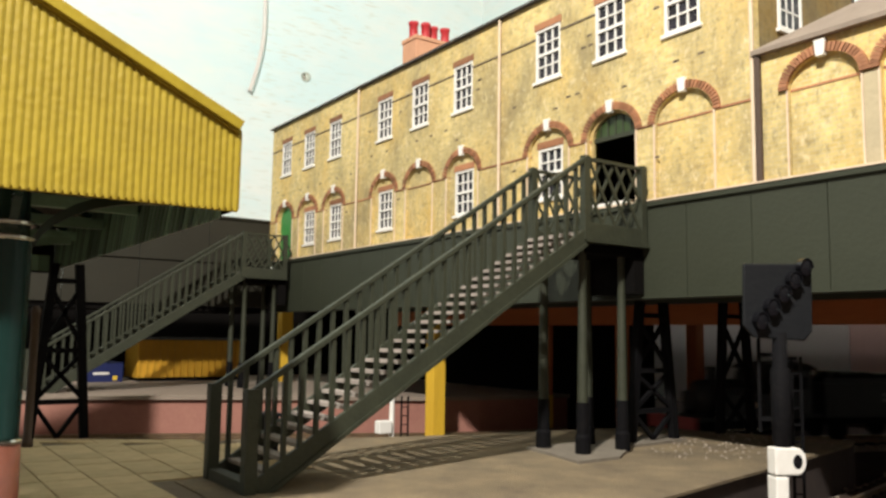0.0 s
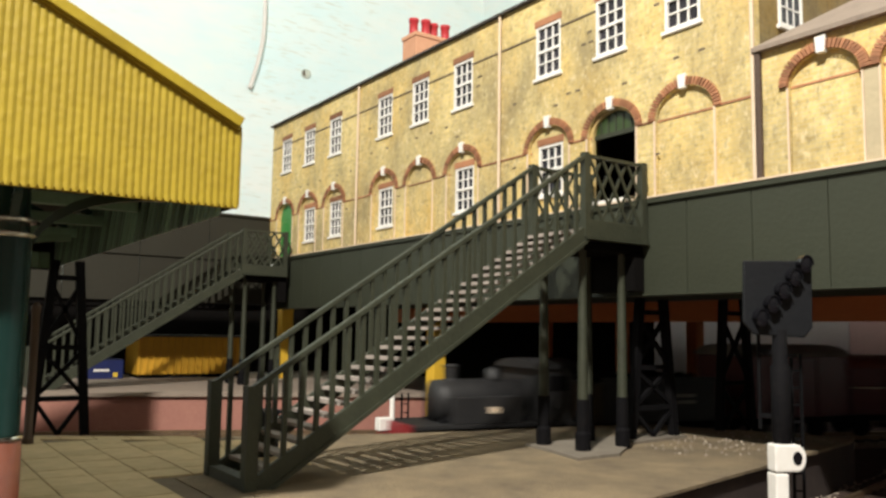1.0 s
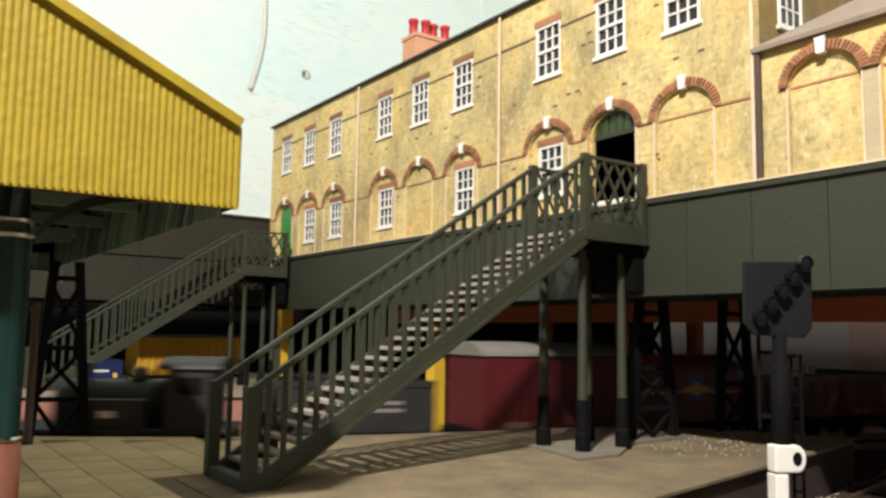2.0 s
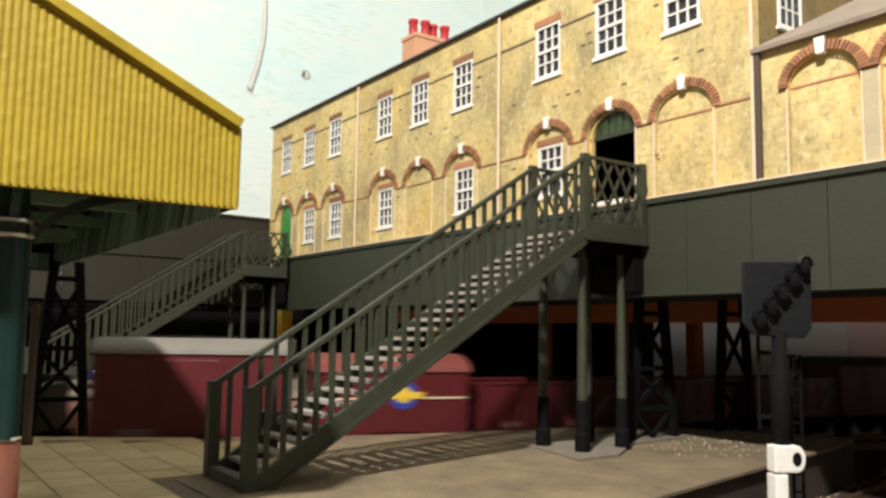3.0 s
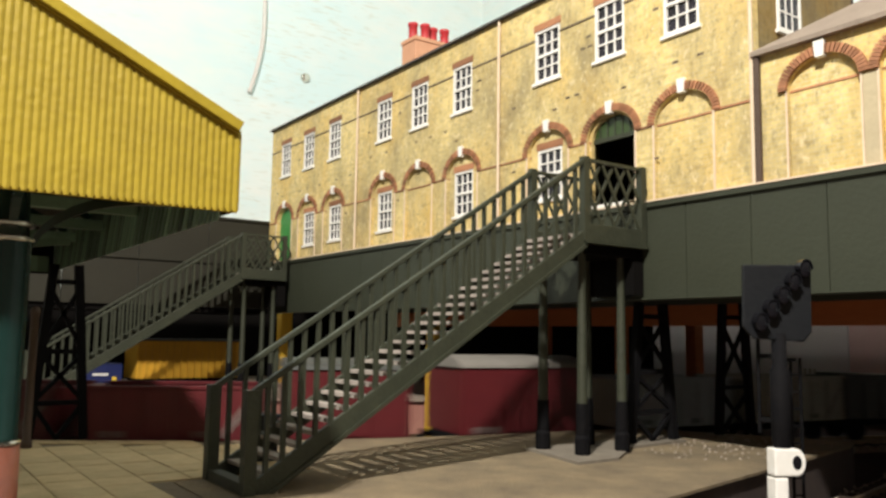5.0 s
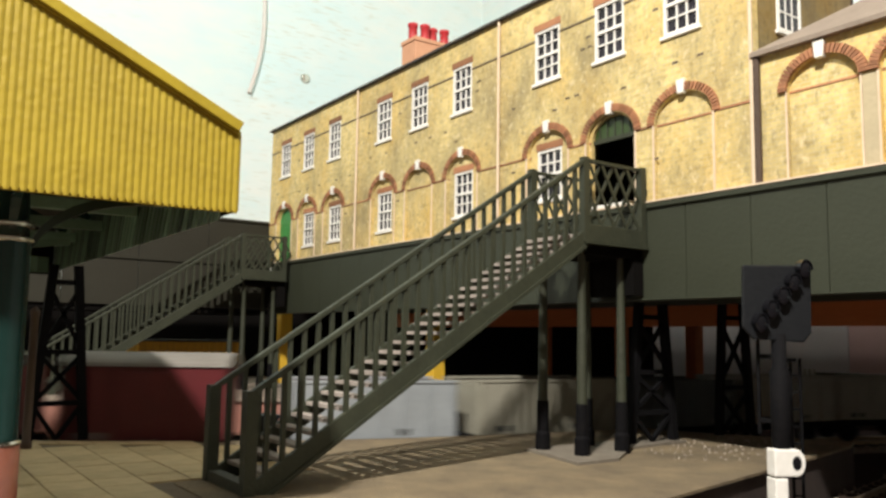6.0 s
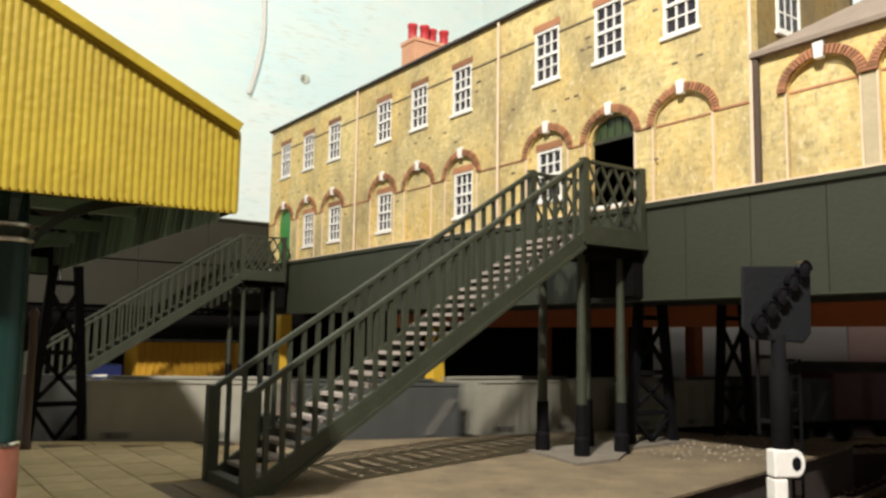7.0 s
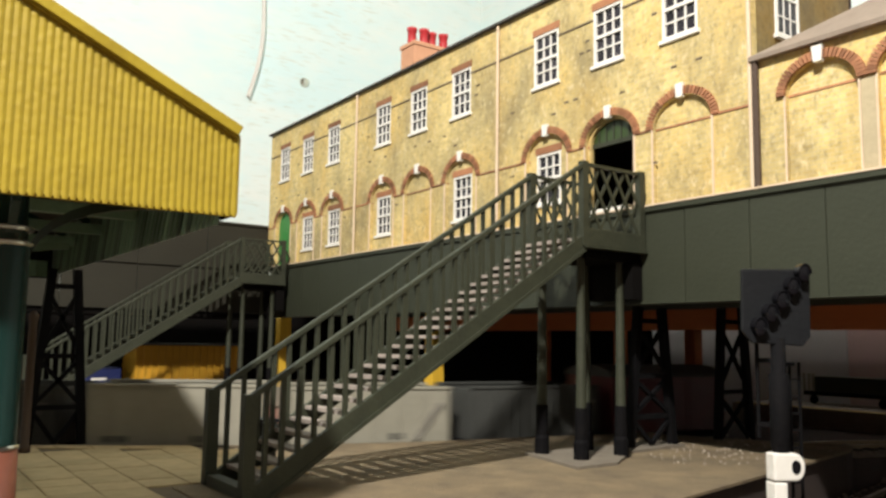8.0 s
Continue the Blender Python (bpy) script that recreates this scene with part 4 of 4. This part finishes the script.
# ---- colour light signal ----
def signal():
    ob = thing("colour_light_signal", "black colour light signal with five slanted lenses on a white post", "signal")
    m = Matrix.Translation((3.9, 4.50, 0)) @ Matrix.Rotation(radians(-27), 4, "Z") @ Matrix.Diagonal((0.72, 0.72, 1, 1))

    def placed(name, bm, mat, lab="", bevel=0.0, smooth=False, parent=None):
        bmesh.ops.transform(bm, matrix=m, verts=bm.verts)
        return part(name, bm, mat, parent or ob, lab, bevel, smooth)
    # local frame: x to the viewer, y across
    bm = bmesh.new()
    prism(bm, [(0, -0.60, 2.02), (0, -0.44, 1.89), (0, 0.40, 1.86), (0, 0.53, 1.97), (0, 0.55, 2.72), (0, -0.58, 2.70)], (0.06, 0, 0))
    head = placed("backplate", bm, SIGNAL_GREY, "dark grey slanted backplate", 0.02)
    for i in range(5):
        y, z = -0.36 + 0.185 * i, 2.06 + 0.15 * i
        bm = bmesh.new()
        turned(bm, (0.06, y, z), [(0.095, 0), (0.095, 0.12), (0.08, 0.135), (0.03, 0.15)], 18, "x")
        placed("lens", bm, LENS, "black glossy lens", parent=head)
        bm = bmesh.new()
        arc = [(math.cos(math.pi * k / 10), math.sin(math.pi * k / 10)) for k in range(11)]
        prism(bm, [(0.06, y + 0.112 * c, z + 0.112 * s) for c, s in arc] + [(0.06, y + 0.097 * c, z + 0.097 * s) for c, s in reversed(arc)], (0.15, 0, 0))
        placed("hood", bm, LENS, "small black lens hood", parent=head)
    bm = bmesh.new()
    turned(bm, (-0.02, 0.02, 0.55), [(0.13, 0), (0.13, 0.2), (0.145, 0.22), (0.145, 1.0), (0.11, 1.02), (0.11, 1.4)], 16)
    placed("post", bm, BLACK, "black signal post", smooth=True)
    bm = bmesh.new()
    turned(bm, (-0.28, -0.18, 0.85), [(0.03, 0), (0.03, 1.05)], 8)
    bar(bm, (-0.28, -0.18, 1.0), (-0.02, 0.02, 1.0), 0.05)
    bar(bm, (-0.28, -0.18, 1.7), (-0.02, 0.02, 1.7), 0.05)
    placed("conduit", bm, BLACK)
    placed("white_post", boxes(((-0.13, -0.18, -0.85), (0.13, 0.03, 0.41))), WHITE, "white painted square post", 0.02)
    bm = bmesh.new()
    prism(bm, [(0.14, -0.19, 0.425), (0.14, 0.17, 0.425)] + [(0.14, 0.17 + 0.145 * math.sin(math.pi * i / 10), 0.57 - 0.145 * math.cos(math.pi * i / 10)) for i in range(1, 10)] + [(0.14, 0.17, 0.715), (0.14, -0.19, 0.715)], (-0.24, 0, 0))
    t = placed("white_bracket", bm, WHITE, "white round-ended bracket with a black socket", 0.02)
    bm = bmesh.new()
    turned(bm, (0.135, 0.165, 0.57), [(0.075, 0), (0.075, 0.012), (0.06, 0.013)], 16, "x")
    placed("socket", bm, LENS, parent=t)
    # ladder beside it
    bm = bmesh.new()
    for y in (0.40, 0.56):
        bar(bm, (-0.35, y, -0.85), (-0.35, y, 1.68), 0.035)
    for i in range(12):
        bar(bm, (-0.35, 0.40, -0.6 + i * 0.19), (-0.35, 0.56, -0.6 + i * 0.19), 0.02)
    bar(bm, (-0.35, 0.48, 1.66), (-0.05, 0.1, 1.66), 0.04)
    placed("ladder", bm, BLACK, "thin black ladder")


signal()


# ---- the goods train ----
def wheels(ob, xs, r=0.27):
    for x in xs:
        for s in (-1, 1):
            bm = bmesh.new()
            turned(bm, (x, s * 0.40, -0.62 + r), [(r * 1.08, -0.03), (r, 0), (r, 0.05), (r * 0.5, 0.06)], 18, "y")
            part("wheel", bm, BLACK, ob, smooth=False)


def underframe(ob, half, mat):
    part("underframe", boxes(((-half + 0.1, -0.62, -0.22), (half - 0.1, 0.62, -0.04))), BLACK, ob, bevel=0.01)
    wheels(ob, (-half * 0.56, half * 0.56))
    for s in (-1, 1):
        for k in (-1, 1):
            bm = bmesh.new()
            a = s * (half - 0.1)
            turned(bm, (min(a, a + s * 0.22), k * 0.42, -0.12), [(0.05, 0), (0.05, 0.15), (0.11, 0.18), (0.11, 0.22)] if s > 0 else [(0.11, 0), (0.11, 0.04), (0.05, 0.07), (0.05, 0.22)], 10, "x")
            part("buffer", bm, BLACK, ob)


def open_wagon(half, top, mat, label, stripe=True, inside=None, ribs=7):
    """A mineral wagon: ribbed sides, end stanchions, a door, a slanting white mark."""
    ob = thing("goods_wagon", label, "wagon", group="wagons of the goods train")
    underframe(ob, half, mat)
    w, z0 = 0.80, -0.04
    h = half - 0.16
    for s in (-1, 1):
        part("side", boxes(((-h, s * w - 0.025, z0), (h, s * w + 0.025, top))), mat, ob, bevel=0.012)
        rib = mesh("rib", boxes(((-0.03, -0.02, z0), (0.03, 0.02, top - 0.05))), mat)
        for i in range(ribs):
            part("rib", rib, None, ob, at=(-h + 0.06 + (2 * h - 0.12) * i / (ribs - 1), s * (w + 0.043), 0))
        part("top_rail", boxes(((-h, s * w - 0.045, top), (h, s * w + 0.05, top + 0.05))), mat, ob)
        part("end", boxes(((s * h - 0.025, -w + 0.026, z0), (s * h + 0.025, w - 0.026, top))), mat, ob)
    part("load", boxes(((-h + 0.03, -w + 0.03, z0), (h - 0.03, w - 0.03, top - 0.16))), inside or DARK, ob, "dark load inside")
    plate_mat = FADED if mat is MAROON else DARK_GREY
    for s in (-1, 1):
        for x, k in ((h - 0.55, 0.20), (-h + 1.05, 0.13)):
            part("lettering_plate", boxes(((x - k, s * (w + 0.03) - 0.004, z0 + 0.06), (x + k, s * (w + 0.03) + 0.004, z0 + 0.17))), plate_mat, ob, "small unreadable lettering plate")
    if stripe:
        for s in (-1, 1):
            bm = bmesh.new()
            y = s * (w + 0.066)
            prism(bm, [(-h + 0.72, y, z0 + 0.06), (-h + 0.63, y, z0 + 0.06), (-h + 0.14, y, top - 0.25), (-h + 0.23, y, top - 0.25)], (0, s * 0.006, 0))
            part("slanted_mark", bm, PALE_ROOF, ob, "white slanting end-door mark")
    return ob


def van(half, wall, crown, mat, roof_mat, label, badge=False, doors=True):
    """A covered van: planked sides, doors, arched roof."""
    ob = thing("covered_van", label, "wagon", group="wagons of the goods train")
    underframe(ob, half, mat)
    w, z0, h = 0.84, -0.04, half - 0.16
    part("body", boxes(((-h, -w, z0), (h, w, wall))), mat, ob, bevel=0.02)
    bm = bmesh.new()
    n = 12
    prism(bm, [(-h - 0.05, (w + 0.04) * math.cos(math.pi * i / n), wall + 0.001 + (crown - wall) * math.sin(math.pi * i / n)) for i in range(n + 1)], (2 * h + 0.1, 0, 0))
    part("roof", bm, roof_mat, ob, "dusty arched van roof")
    for s in (-1, 1):
        for x in (-h + 0.05, -h * 0.36, h * 0.36, h - 0.05):
            part("stanchion", boxes(((x - 0.03, s * w - 0.03, z0), (x + 0.03, s * w + 0.03, wall - 0.03))), mat, ob)
        if doors:
            part("door", boxes(((-h * 0.3, s * w - 0.02, z0 + 0.04), (h * 0.3, s * w + 0.02, wall - 0.1))), mat, ob, bevel=0.01)
        if roof_mat is PALE_ROOF:
            for x, k in ((0.85, 0.33), (-0.2, 0.2)):
                part("lettering_bar", boxes(((x - k, s * (w + 0.003) - 0.003, z0 + 0.03), (x + k, s * (w + 0.003) + 0.003, z0 + 0.15))), FADED, ob, "pale unreadable lettering bar")
        if badge:
            for r, d, m in ((0.27, 0.012, BADGE_BLUE), (0.15, 0.02, LOGO_YELLOW)):
                bm = bmesh.new()
                turned(bm, (-0.15, s * (w + 0.02), wall * 0.62), [(r, -d if s < 0 else 0), (r, 0 if s < 0 else d)], 20, "y")
                part("badge", bm, m, ob, "round blue and yellow badge")
            part("badge_bar", boxes(((-0.53, s * (w + 0.036) - 0.01, wall * 0.62 - 0.07), (0.23, s * (w + 0.036) + 0.01, wall * 0.62 + 0.05))), LOGO_YELLOW, ob, "yellow bar across the badge")
            part("pale_line", boxes(((-h, s * (w + 0.012) - 0.012, wall * 0.55), (h, s * (w + 0.012) + 0.012, wall * 0.55 + 0.03))), PINK_PIPE, ob)
    return ob


def locomotive(half):
    ob = thing("steam_locomotive", "weathered black steam locomotive with a red buffer beam", "locomotive")
    part("running_plate", boxes(((-half + 0.1, -0.80, 0.0), (half, 0.80, 0.08))), LOCO, ob, bevel=0.01)
    part("frame", boxes(((-half + 0.1, -0.45, -0.35), (half - 0.05, 0.45, -0.001))), BLACK, ob)
    part("buffer_beam", boxes(((half + 0.001, -0.80, -0.22), (half + 0.06, 0.80, 0.10))), material("red_buffer_beam", (0.26, 0.014, 0.018), None, 3, 0.5), ob, "red front buffer beam")
    bm = bmesh.new()
    turned(bm, (-half * 0.5, 0, 0.50), [(0.40, 0), (0.42, half * 0.6), (0.42, half * 1.0), (0.40, half * 1.12)], 24, "x")
    part("boiler", bm, LOCO, ob, smooth=True)
    bm = bmesh.new()
    turned(bm, (half * 0.42, 0, 0.85), [(0.17, 0), (0.12, 0.08), (0.13, 0.3), (0.16, 0.33), (0.15, 0.36)], 16)
    part("chimney", bm, LOCO, ob)
    bm = bmesh.new()
    turned(bm, (-half * 0.06, 0, 0.86), [(0.2, 0), (0.17, 0.1), (0.15, 0.24), (0.06, 0.30)], 16)
    part("dome", bm, LOCO, ob, smooth=True)
    part("side_tank", boxes(((-half * 0.2, -0.74, 0.081), (half * 0.55, -0.5, 0.6))), LOCO, ob, bevel=0.02)
    part("side_tank", boxes(((-half * 0.2, 0.5, 0.081), (half * 0.55, 0.74, 0.6))), LOCO, ob, bevel=0.02)
    part("cab", boxes(((-half * 0.78, -0.80, 0.081), (-half * 0.38, 0.80, 1.15))), LOCO, ob, bevel=0.02)
    bm = bmesh.new()
    prism(bm, [(-half * 0.84, 0.86 * math.cos(math.pi * i / 10), 1.151 + 0.2 * math.sin(math.pi * i / 10)) for i in range(11)], (half * 0.52, 0, 0))
    part("cab_roof", bm, LOCO, ob)
    for s in (-1, 1):
        part("cab_window", boxes(((-half * 0.70, s * 0.805 - 0.01, 0.7), (-half * 0.48, s * 0.805 + 0.01, 1.0))), BLACK, ob)
        part("crest", boxes(((half * 0.05, s * 0.745 - 0.008, 0.28), (half * 0.18, s * 0.745 + 0.008, 0.40))), PINK_PIPE, ob, "small pale crest")
        part("coupling_rod", boxes(((-half * 0.5, s * 0.52 - 0.02, -0.27), (half * 0.5, s * 0.52 + 0.02, -0.21))), CHROME, ob)
    wheels(ob, (-half * 0.5, 0, half * 0.5), 0.40)
    return ob


def tender(half):
    ob = thing("loco_tender", "weathered black tender with pale lining", "tender")
    underframe(ob, half, LOCO)
    part("tank", boxes(((-half + 0.1, -0.78, -0.03), (half - 0.1, 0.78, 0.82))), LOCO, ob, bevel=0.03)
    part("coal_rail", boxes(((-half + 0.1, -0.80, 0.821), (half - 0.1, -0.74, 0.95)), ((-half + 0.1, 0.74, 0.821), (half - 0.1, 0.80, 0.95))), LOCO, ob)
    rng = random.Random(2)
    bm = bmesh.new()
    for i in range(60):
        bmesh.ops.create_icosphere(bm, subdivisions=1, radius=rng.uniform(0.07, 0.14), matrix=Matrix.Translation((rng.uniform(-half + 0.3, half - 0.3), rng.uniform(-0.6, 0.6), 0.82 + rng.uniform(0, 0.14))))
    tagged(part("coal", bm, BLACK, ob, "heap of coal"), kind="stuff")
    for s in (-1, 1):
        for z in (0.36, 0.50):
            part("lettering_bar", boxes(((-0.95, s * 0.783 - 0.006, z), (-0.15, s * 0.783 + 0.006, z + 0.07))), PALE_ROOF, ob, "pale unreadable lettering bar")
    return ob


TRAIN = []  # (vehicle, place of its middle along the line at 4 s)


def couple(ob, front, half):
    TRAIN.append((ob, front - half))


couple(locomotive(2.05), 16.3, 2.05)
couple(tender(1.7), 12.0, 1.7)
couple(van(1.85, 1.42, 1.70, MAROON, PALE_ROOF, "tall maroon van with a dusty pale roof"), 7.95, 1.85)
couple(van(1.62, 1.12, 1.45, MAROON, BAUXITE, "maroon van with a rounded roof and a round badge", True), 4.15, 1.62)
couple(open_wagon(1.70, 0.86, MAROON, "low maroon open wagon with a slanting white mark"), 0.86, 1.70)
couple(open_wagon(1.70, 0.86, MAROON, "low maroon open wagon with a slanting white mark"), -2.54, 1.70)
couple(open_wagon(1.70, 0.86, MAROON, "low maroon open wagon with a slanting white mark"), -5.93, 1.70)
# dark grey instead of pale: the bridge's shade is in this roof's colour
couple(van(1.30, 1.22, 1.42, MAROON, DARK_GREY, "short maroon van with its roof darkened for bridge shade"), -9.35, 1.30)
couple(van(1.58, 1.26, 1.50, MAROON, PALE_ROOF, "tall maroon van with a dusty pale roof"), -12.58, 1.58)
couple(open_wagon(1.70, 0.98, BLUE_GREY, "pale blue-grey open wagon with ribbed sides", False, BAUXITE), -16.48, 1.70)
couple(open_wagon(1.80, 0.98, CREAM_WAGON, "off-white mineral wagon with a slanting mark", True), -20.0, 1.80)
couple(open_wagon(1.66, 0.94, DARK_GREY, "dark grey mineral wagon with a slanting white mark"), -23.65, 1.66)
couple(open_wagon(1.68, 0.98, CREAM_WAGON, "off-white mineral wagon with plain sides", False), -27.0, 1.68)
couple(open_wagon(1.68, 0.94, CREAM_WAGON, "off-white mineral wagon with a slanting mark"), -30.4, 1.68)
couple(open_wagon(1.68, 0.94, DARK_GREY, "dark grey mineral wagon with a slanting white mark"), -33.8, 1.68)
couple(van(1.7, 1.15, 1.4, MAROON, SLATE, "dark brake van at the tail of the train"), -37.2, 1.7)

SPEED = 7.0
LINE = line_points(TRACK)
WAY = [0.0]
for p, q in zip(LINE, LINE[1:]):
    WAY.append(WAY[-1] + (q - p).length)
ZERO = len(LINE) - 264 + 64
WAY = [w - WAY[ZERO] for w in WAY]


def on_line(s):
    """The point and heading at a place along the line; beyond its ends it runs on straight."""
    i = max(0, min(len(LINE) - 2, int(np.searchsorted(WAY, s)) - 1))
    d = LINE[i + 1] - LINE[i]
    return LINE[i] + d * ((s - WAY[i]) / d.length)


def motions():
    for ob, mid in TRAIN:
        rows = []
        for k in range(33):
            t = k * 0.25
            s = mid + SPEED * (t - 4.0)
            a, b = on_line(s - 1.0), on_line(s + 1.0)
            p = (a + b) / 2
            rows.append((t, pose(p.x * U, p.y * U, 0, 0, 0, math.degrees(math.atan2(b.y - a.y, b.x - a.x)))))
        walk(ob, rows)


# ---- small things round the tracks ----
def ground_signal():
    ob = thing("white_track_post", "small white post with a white box beside the track", "track post", (-5.0, 5.0, -0.85))
    bm = bmesh.new()
    turned(bm, (0, 0, 0), [(0.06, 0), (0.05, 0.1), (0.05, 1.6), (0.07, 1.65), (0.07, 1.8), (0.03, 1.86)], 12)
    part("post", bm, WHITE, ob)
    part("box", boxes(((-0.1, -0.34, 0.75), (0.1, -0.05, 1.0))), WHITE, ob, bevel=0.02)
    lad = thing("track_ladder", "thin black ladder beside the track", "ladder", (-5.2, 5.35, -0.85))
    for y in (0, 0.16):
        part("rail", bars(0.03, ((0, y, 0), (0, y, 1.45))), BLACK, lad)
    for i in range(7):
        part("rung", bars(0.02, ((0, 0, 0.15 + i * 0.18), (0, 0.16, 0.15 + i * 0.18))), BLACK, lad)


ground_signal()


def cabinet():
    ob = thing("platform_cabinet", "small dark grey metal cabinet on the platform", "cabinet", (-2.4, 1.15, 0))
    part("body", boxes(((-0.17, -0.2, 0), (0.17, 0.2, 0.62))), SIGNAL_GREY, ob, bevel=0.02)
    part("lid", boxes(((-0.2, -0.23, 0.621), (0.2, 0.23, 0.68))), SIGNAL_GREY, ob, bevel=0.015)


cabinet()


def pole():
    ob = thing("brown_pole", "slim dull brown round-topped pole on the platform", "pole", (-5.35, -1.55, 0))
    bm = bmesh.new()
    turned(bm, (0, 0, 0), [(0.09, 0), (0.09, 0.1), (0.065, 0.13), (0.06, 2.08), (0.075, 2.10), (0.07, 2.18), (0.03, 2.24)], 14)
    part("shaft", bm, BROWN_WOOD, ob, smooth=True)


pole()


def container():
    ob = thing("yellow_container", "yellow ribbed container wagon on the far line", "container", (-19.0, 5.22, 0.22))
    part("body", boxes(((-0.8, -1.8, 0.12), (0.74, 1.8, 1.35))), CONTAINER, ob)
    rib = mesh("rib", boxes(((0, -0.03, 0.14), (0.05, 0.03, 1.33))), CONTAINER)
    for i in range(16):
        part("rib", rib, None, ob, at=(0.741, -1.75 + i * 3.5 / 15, 0))
    part("roof", boxes(((-0.85, -1.85, 1.351), (0.82, 1.85, 1.42))), SLATE, ob)
    part("chassis", boxes(((-0.7, -1.7, 0), (0.7, 1.7, 0.119))), BLACK, ob)
    b = thing("blue_crate", "dark blue container with a pale marking", "container", (-19.0, 2.45, 0.22))
    part("body", boxes(((-0.7, -0.65, 0), (0.7, 0.55, 0.62))), BLUE, b, bevel=0.02)
    part("marking_bar", boxes(((0.701, -0.35, 0.24), (0.71, 0.12, 0.31))), WHITE, b, "pale unreadable marking")
    part("marking_dot", boxes(((0.701, 0.24, 0.06), (0.71, 0.38, 0.20))), LOGO_YELLOW, b, "small yellow mark")


container()


def wire():
    cu = bpy.data.curves.new("hanging_wire", "CURVE")
    cu.dimensions, cu.bevel_depth, cu.bevel_resolution = "3D", 0.12 * U, 3
    sp = cu.splines.new("NURBS")
    pts = ((-31.7, 11.98, 14.8), (-31.7, 12.35, 16.1), (-31.7, 12.68, 17.9), (-31.7, 12.66, 20.2), (-31.7, 12.5, 24.0), (-31.7, 12.5, 30.0))
    sp.points.add(len(pts) - 1)
    for q, p in zip(sp.points, pts):
        q.co = (*(c * U for c in p), 1)
    sp.use_endpoint_u, sp.order_u = True, 3
    cu.materials.append(WHITE)
    ob = new("hanging_wire", cu)
    tagged(ob, "loose cream wire hanging on the backdrop", "wire")
    bm = bmesh.new()
    turned(bm, (-31.99, 15.36, 16.34), [(0.28, 0), (0.26, 0.12), (0.1, 0.16)], 16, "x")
    tagged(part("wall_screw", bm, CHROME, None, "bright round screw head in the backdrop"), category="screw")


wire()


def far_wagon():
    ob = thing("far_wagon", "green wagon standing at the back by the wall", "wagon", (-6.3, 25.2, 0))
    part("body", boxes(((-1.2, -0.5, 0.25), (1.8, 0.4, 0.80))), GIRDER, ob, bevel=0.03)
    part("chassis", boxes(((-1.7, -0.4, 0.1), (1.8, 0.35, 0.249))), BLACK, ob)
    for x in (-1.62, -1.42, -1.25):
        part("white_post", boxes(((x - 0.04, -0.5, 0.25), (x + 0.04, -0.42, 0.9))), CREAM_WAGON, ob)
    for x in (-1.3, 1.2):
        bm = bmesh.new()
        turned(bm, (x, -0.42, -0.05), [(0.16, 0), (0.16, 0.06)], 14, "y")
        part("wheel", bm, BLACK, ob)


far_wagon()
plain("back_platform", (-9.5, 22.6, -0.85), (0.4, 25.9, -0.22), STONE, "far platform strip with a yellow line", "platform")
plain("yellow_line", (-9.5, 22.75, -0.22), (0.4, 23.0, -0.205), LOGO_YELLOW, "faded yellow platform line", "line")


# ---- paving slabs of the platform ----
def paving():
    rng = random.Random(11)
    size = 0.56
    slab = mesh("slab", boxes(((-size / 2 + 0.008, -size / 2 + 0.008, 0), (size / 2 - 0.008, size / 2 - 0.008, 0.022))), SLAB)
    for j in range(-7, 8):
        y = j * size + 0.1
        for i in range(-12, 9):
            x = i * size
            if edge_x(y + size / 2) + 0.5 < x < (-1.5 if y > -0.7 else 0.44) and edge_x(y - size / 2) + 0.5 < x and y < 1.35:
                part("slab", slab, None, PLATFORM, at=(x, y, -0.015 + rng.uniform(-0.003, 0.003)))
    bm = bmesh.new()
    for y in [-5 + 0.5 * i for i in range(12)]:
        a, b = edge_x(y), edge_x(y + 0.5)
        vs = [bm.verts.new(p) for p in ((a - 0.08, y + 0.01, 0.004), (b - 0.08, y + 0.49, 0.004), (b + 0.42, y + 0.49, 0.004), (a + 0.42, y + 0.01, 0.004))]
        f = bm.faces.new(vs)
        e = bmesh.ops.extrude_face_region(bm, geom=[f])
        bmesh.ops.translate(bm, vec=(0, 0, -0.05), verts=[g for g in e["geom"] if isinstance(g, bmesh.types.BMVert)])
    tagged(part("edge_slabs", bm, SLAB, PLATFORM, "pale platform edge stones"), kind="stuff")


paving()


def grit():
    """Loose pale grit on the platform end."""
    rng = random.Random(8)
    bm = bmesh.new()
    for i in range(150):
        x, y = rng.gauss(0.1, 0.7), rng.uniform(6.8, 11.0)
        if not (-1.5 < x < near_x(y) - 0.1):
            continue
        r = rng.uniform(0.012, 0.03)
        bmesh.ops.create_cone(bm, segments=5, radius1=r, radius2=r * 0.5, depth=r, cap_ends=True, matrix=Matrix.Translation((x, y, r * 0.4)) @ Matrix.Rotation(rng.uniform(0, 6), 4, "Z"))
    tagged(part("loose_grit", bm, BALLAST, None, "scattered pale grit on the platform end"), category="grit", kind="stuff")


grit()

motions()
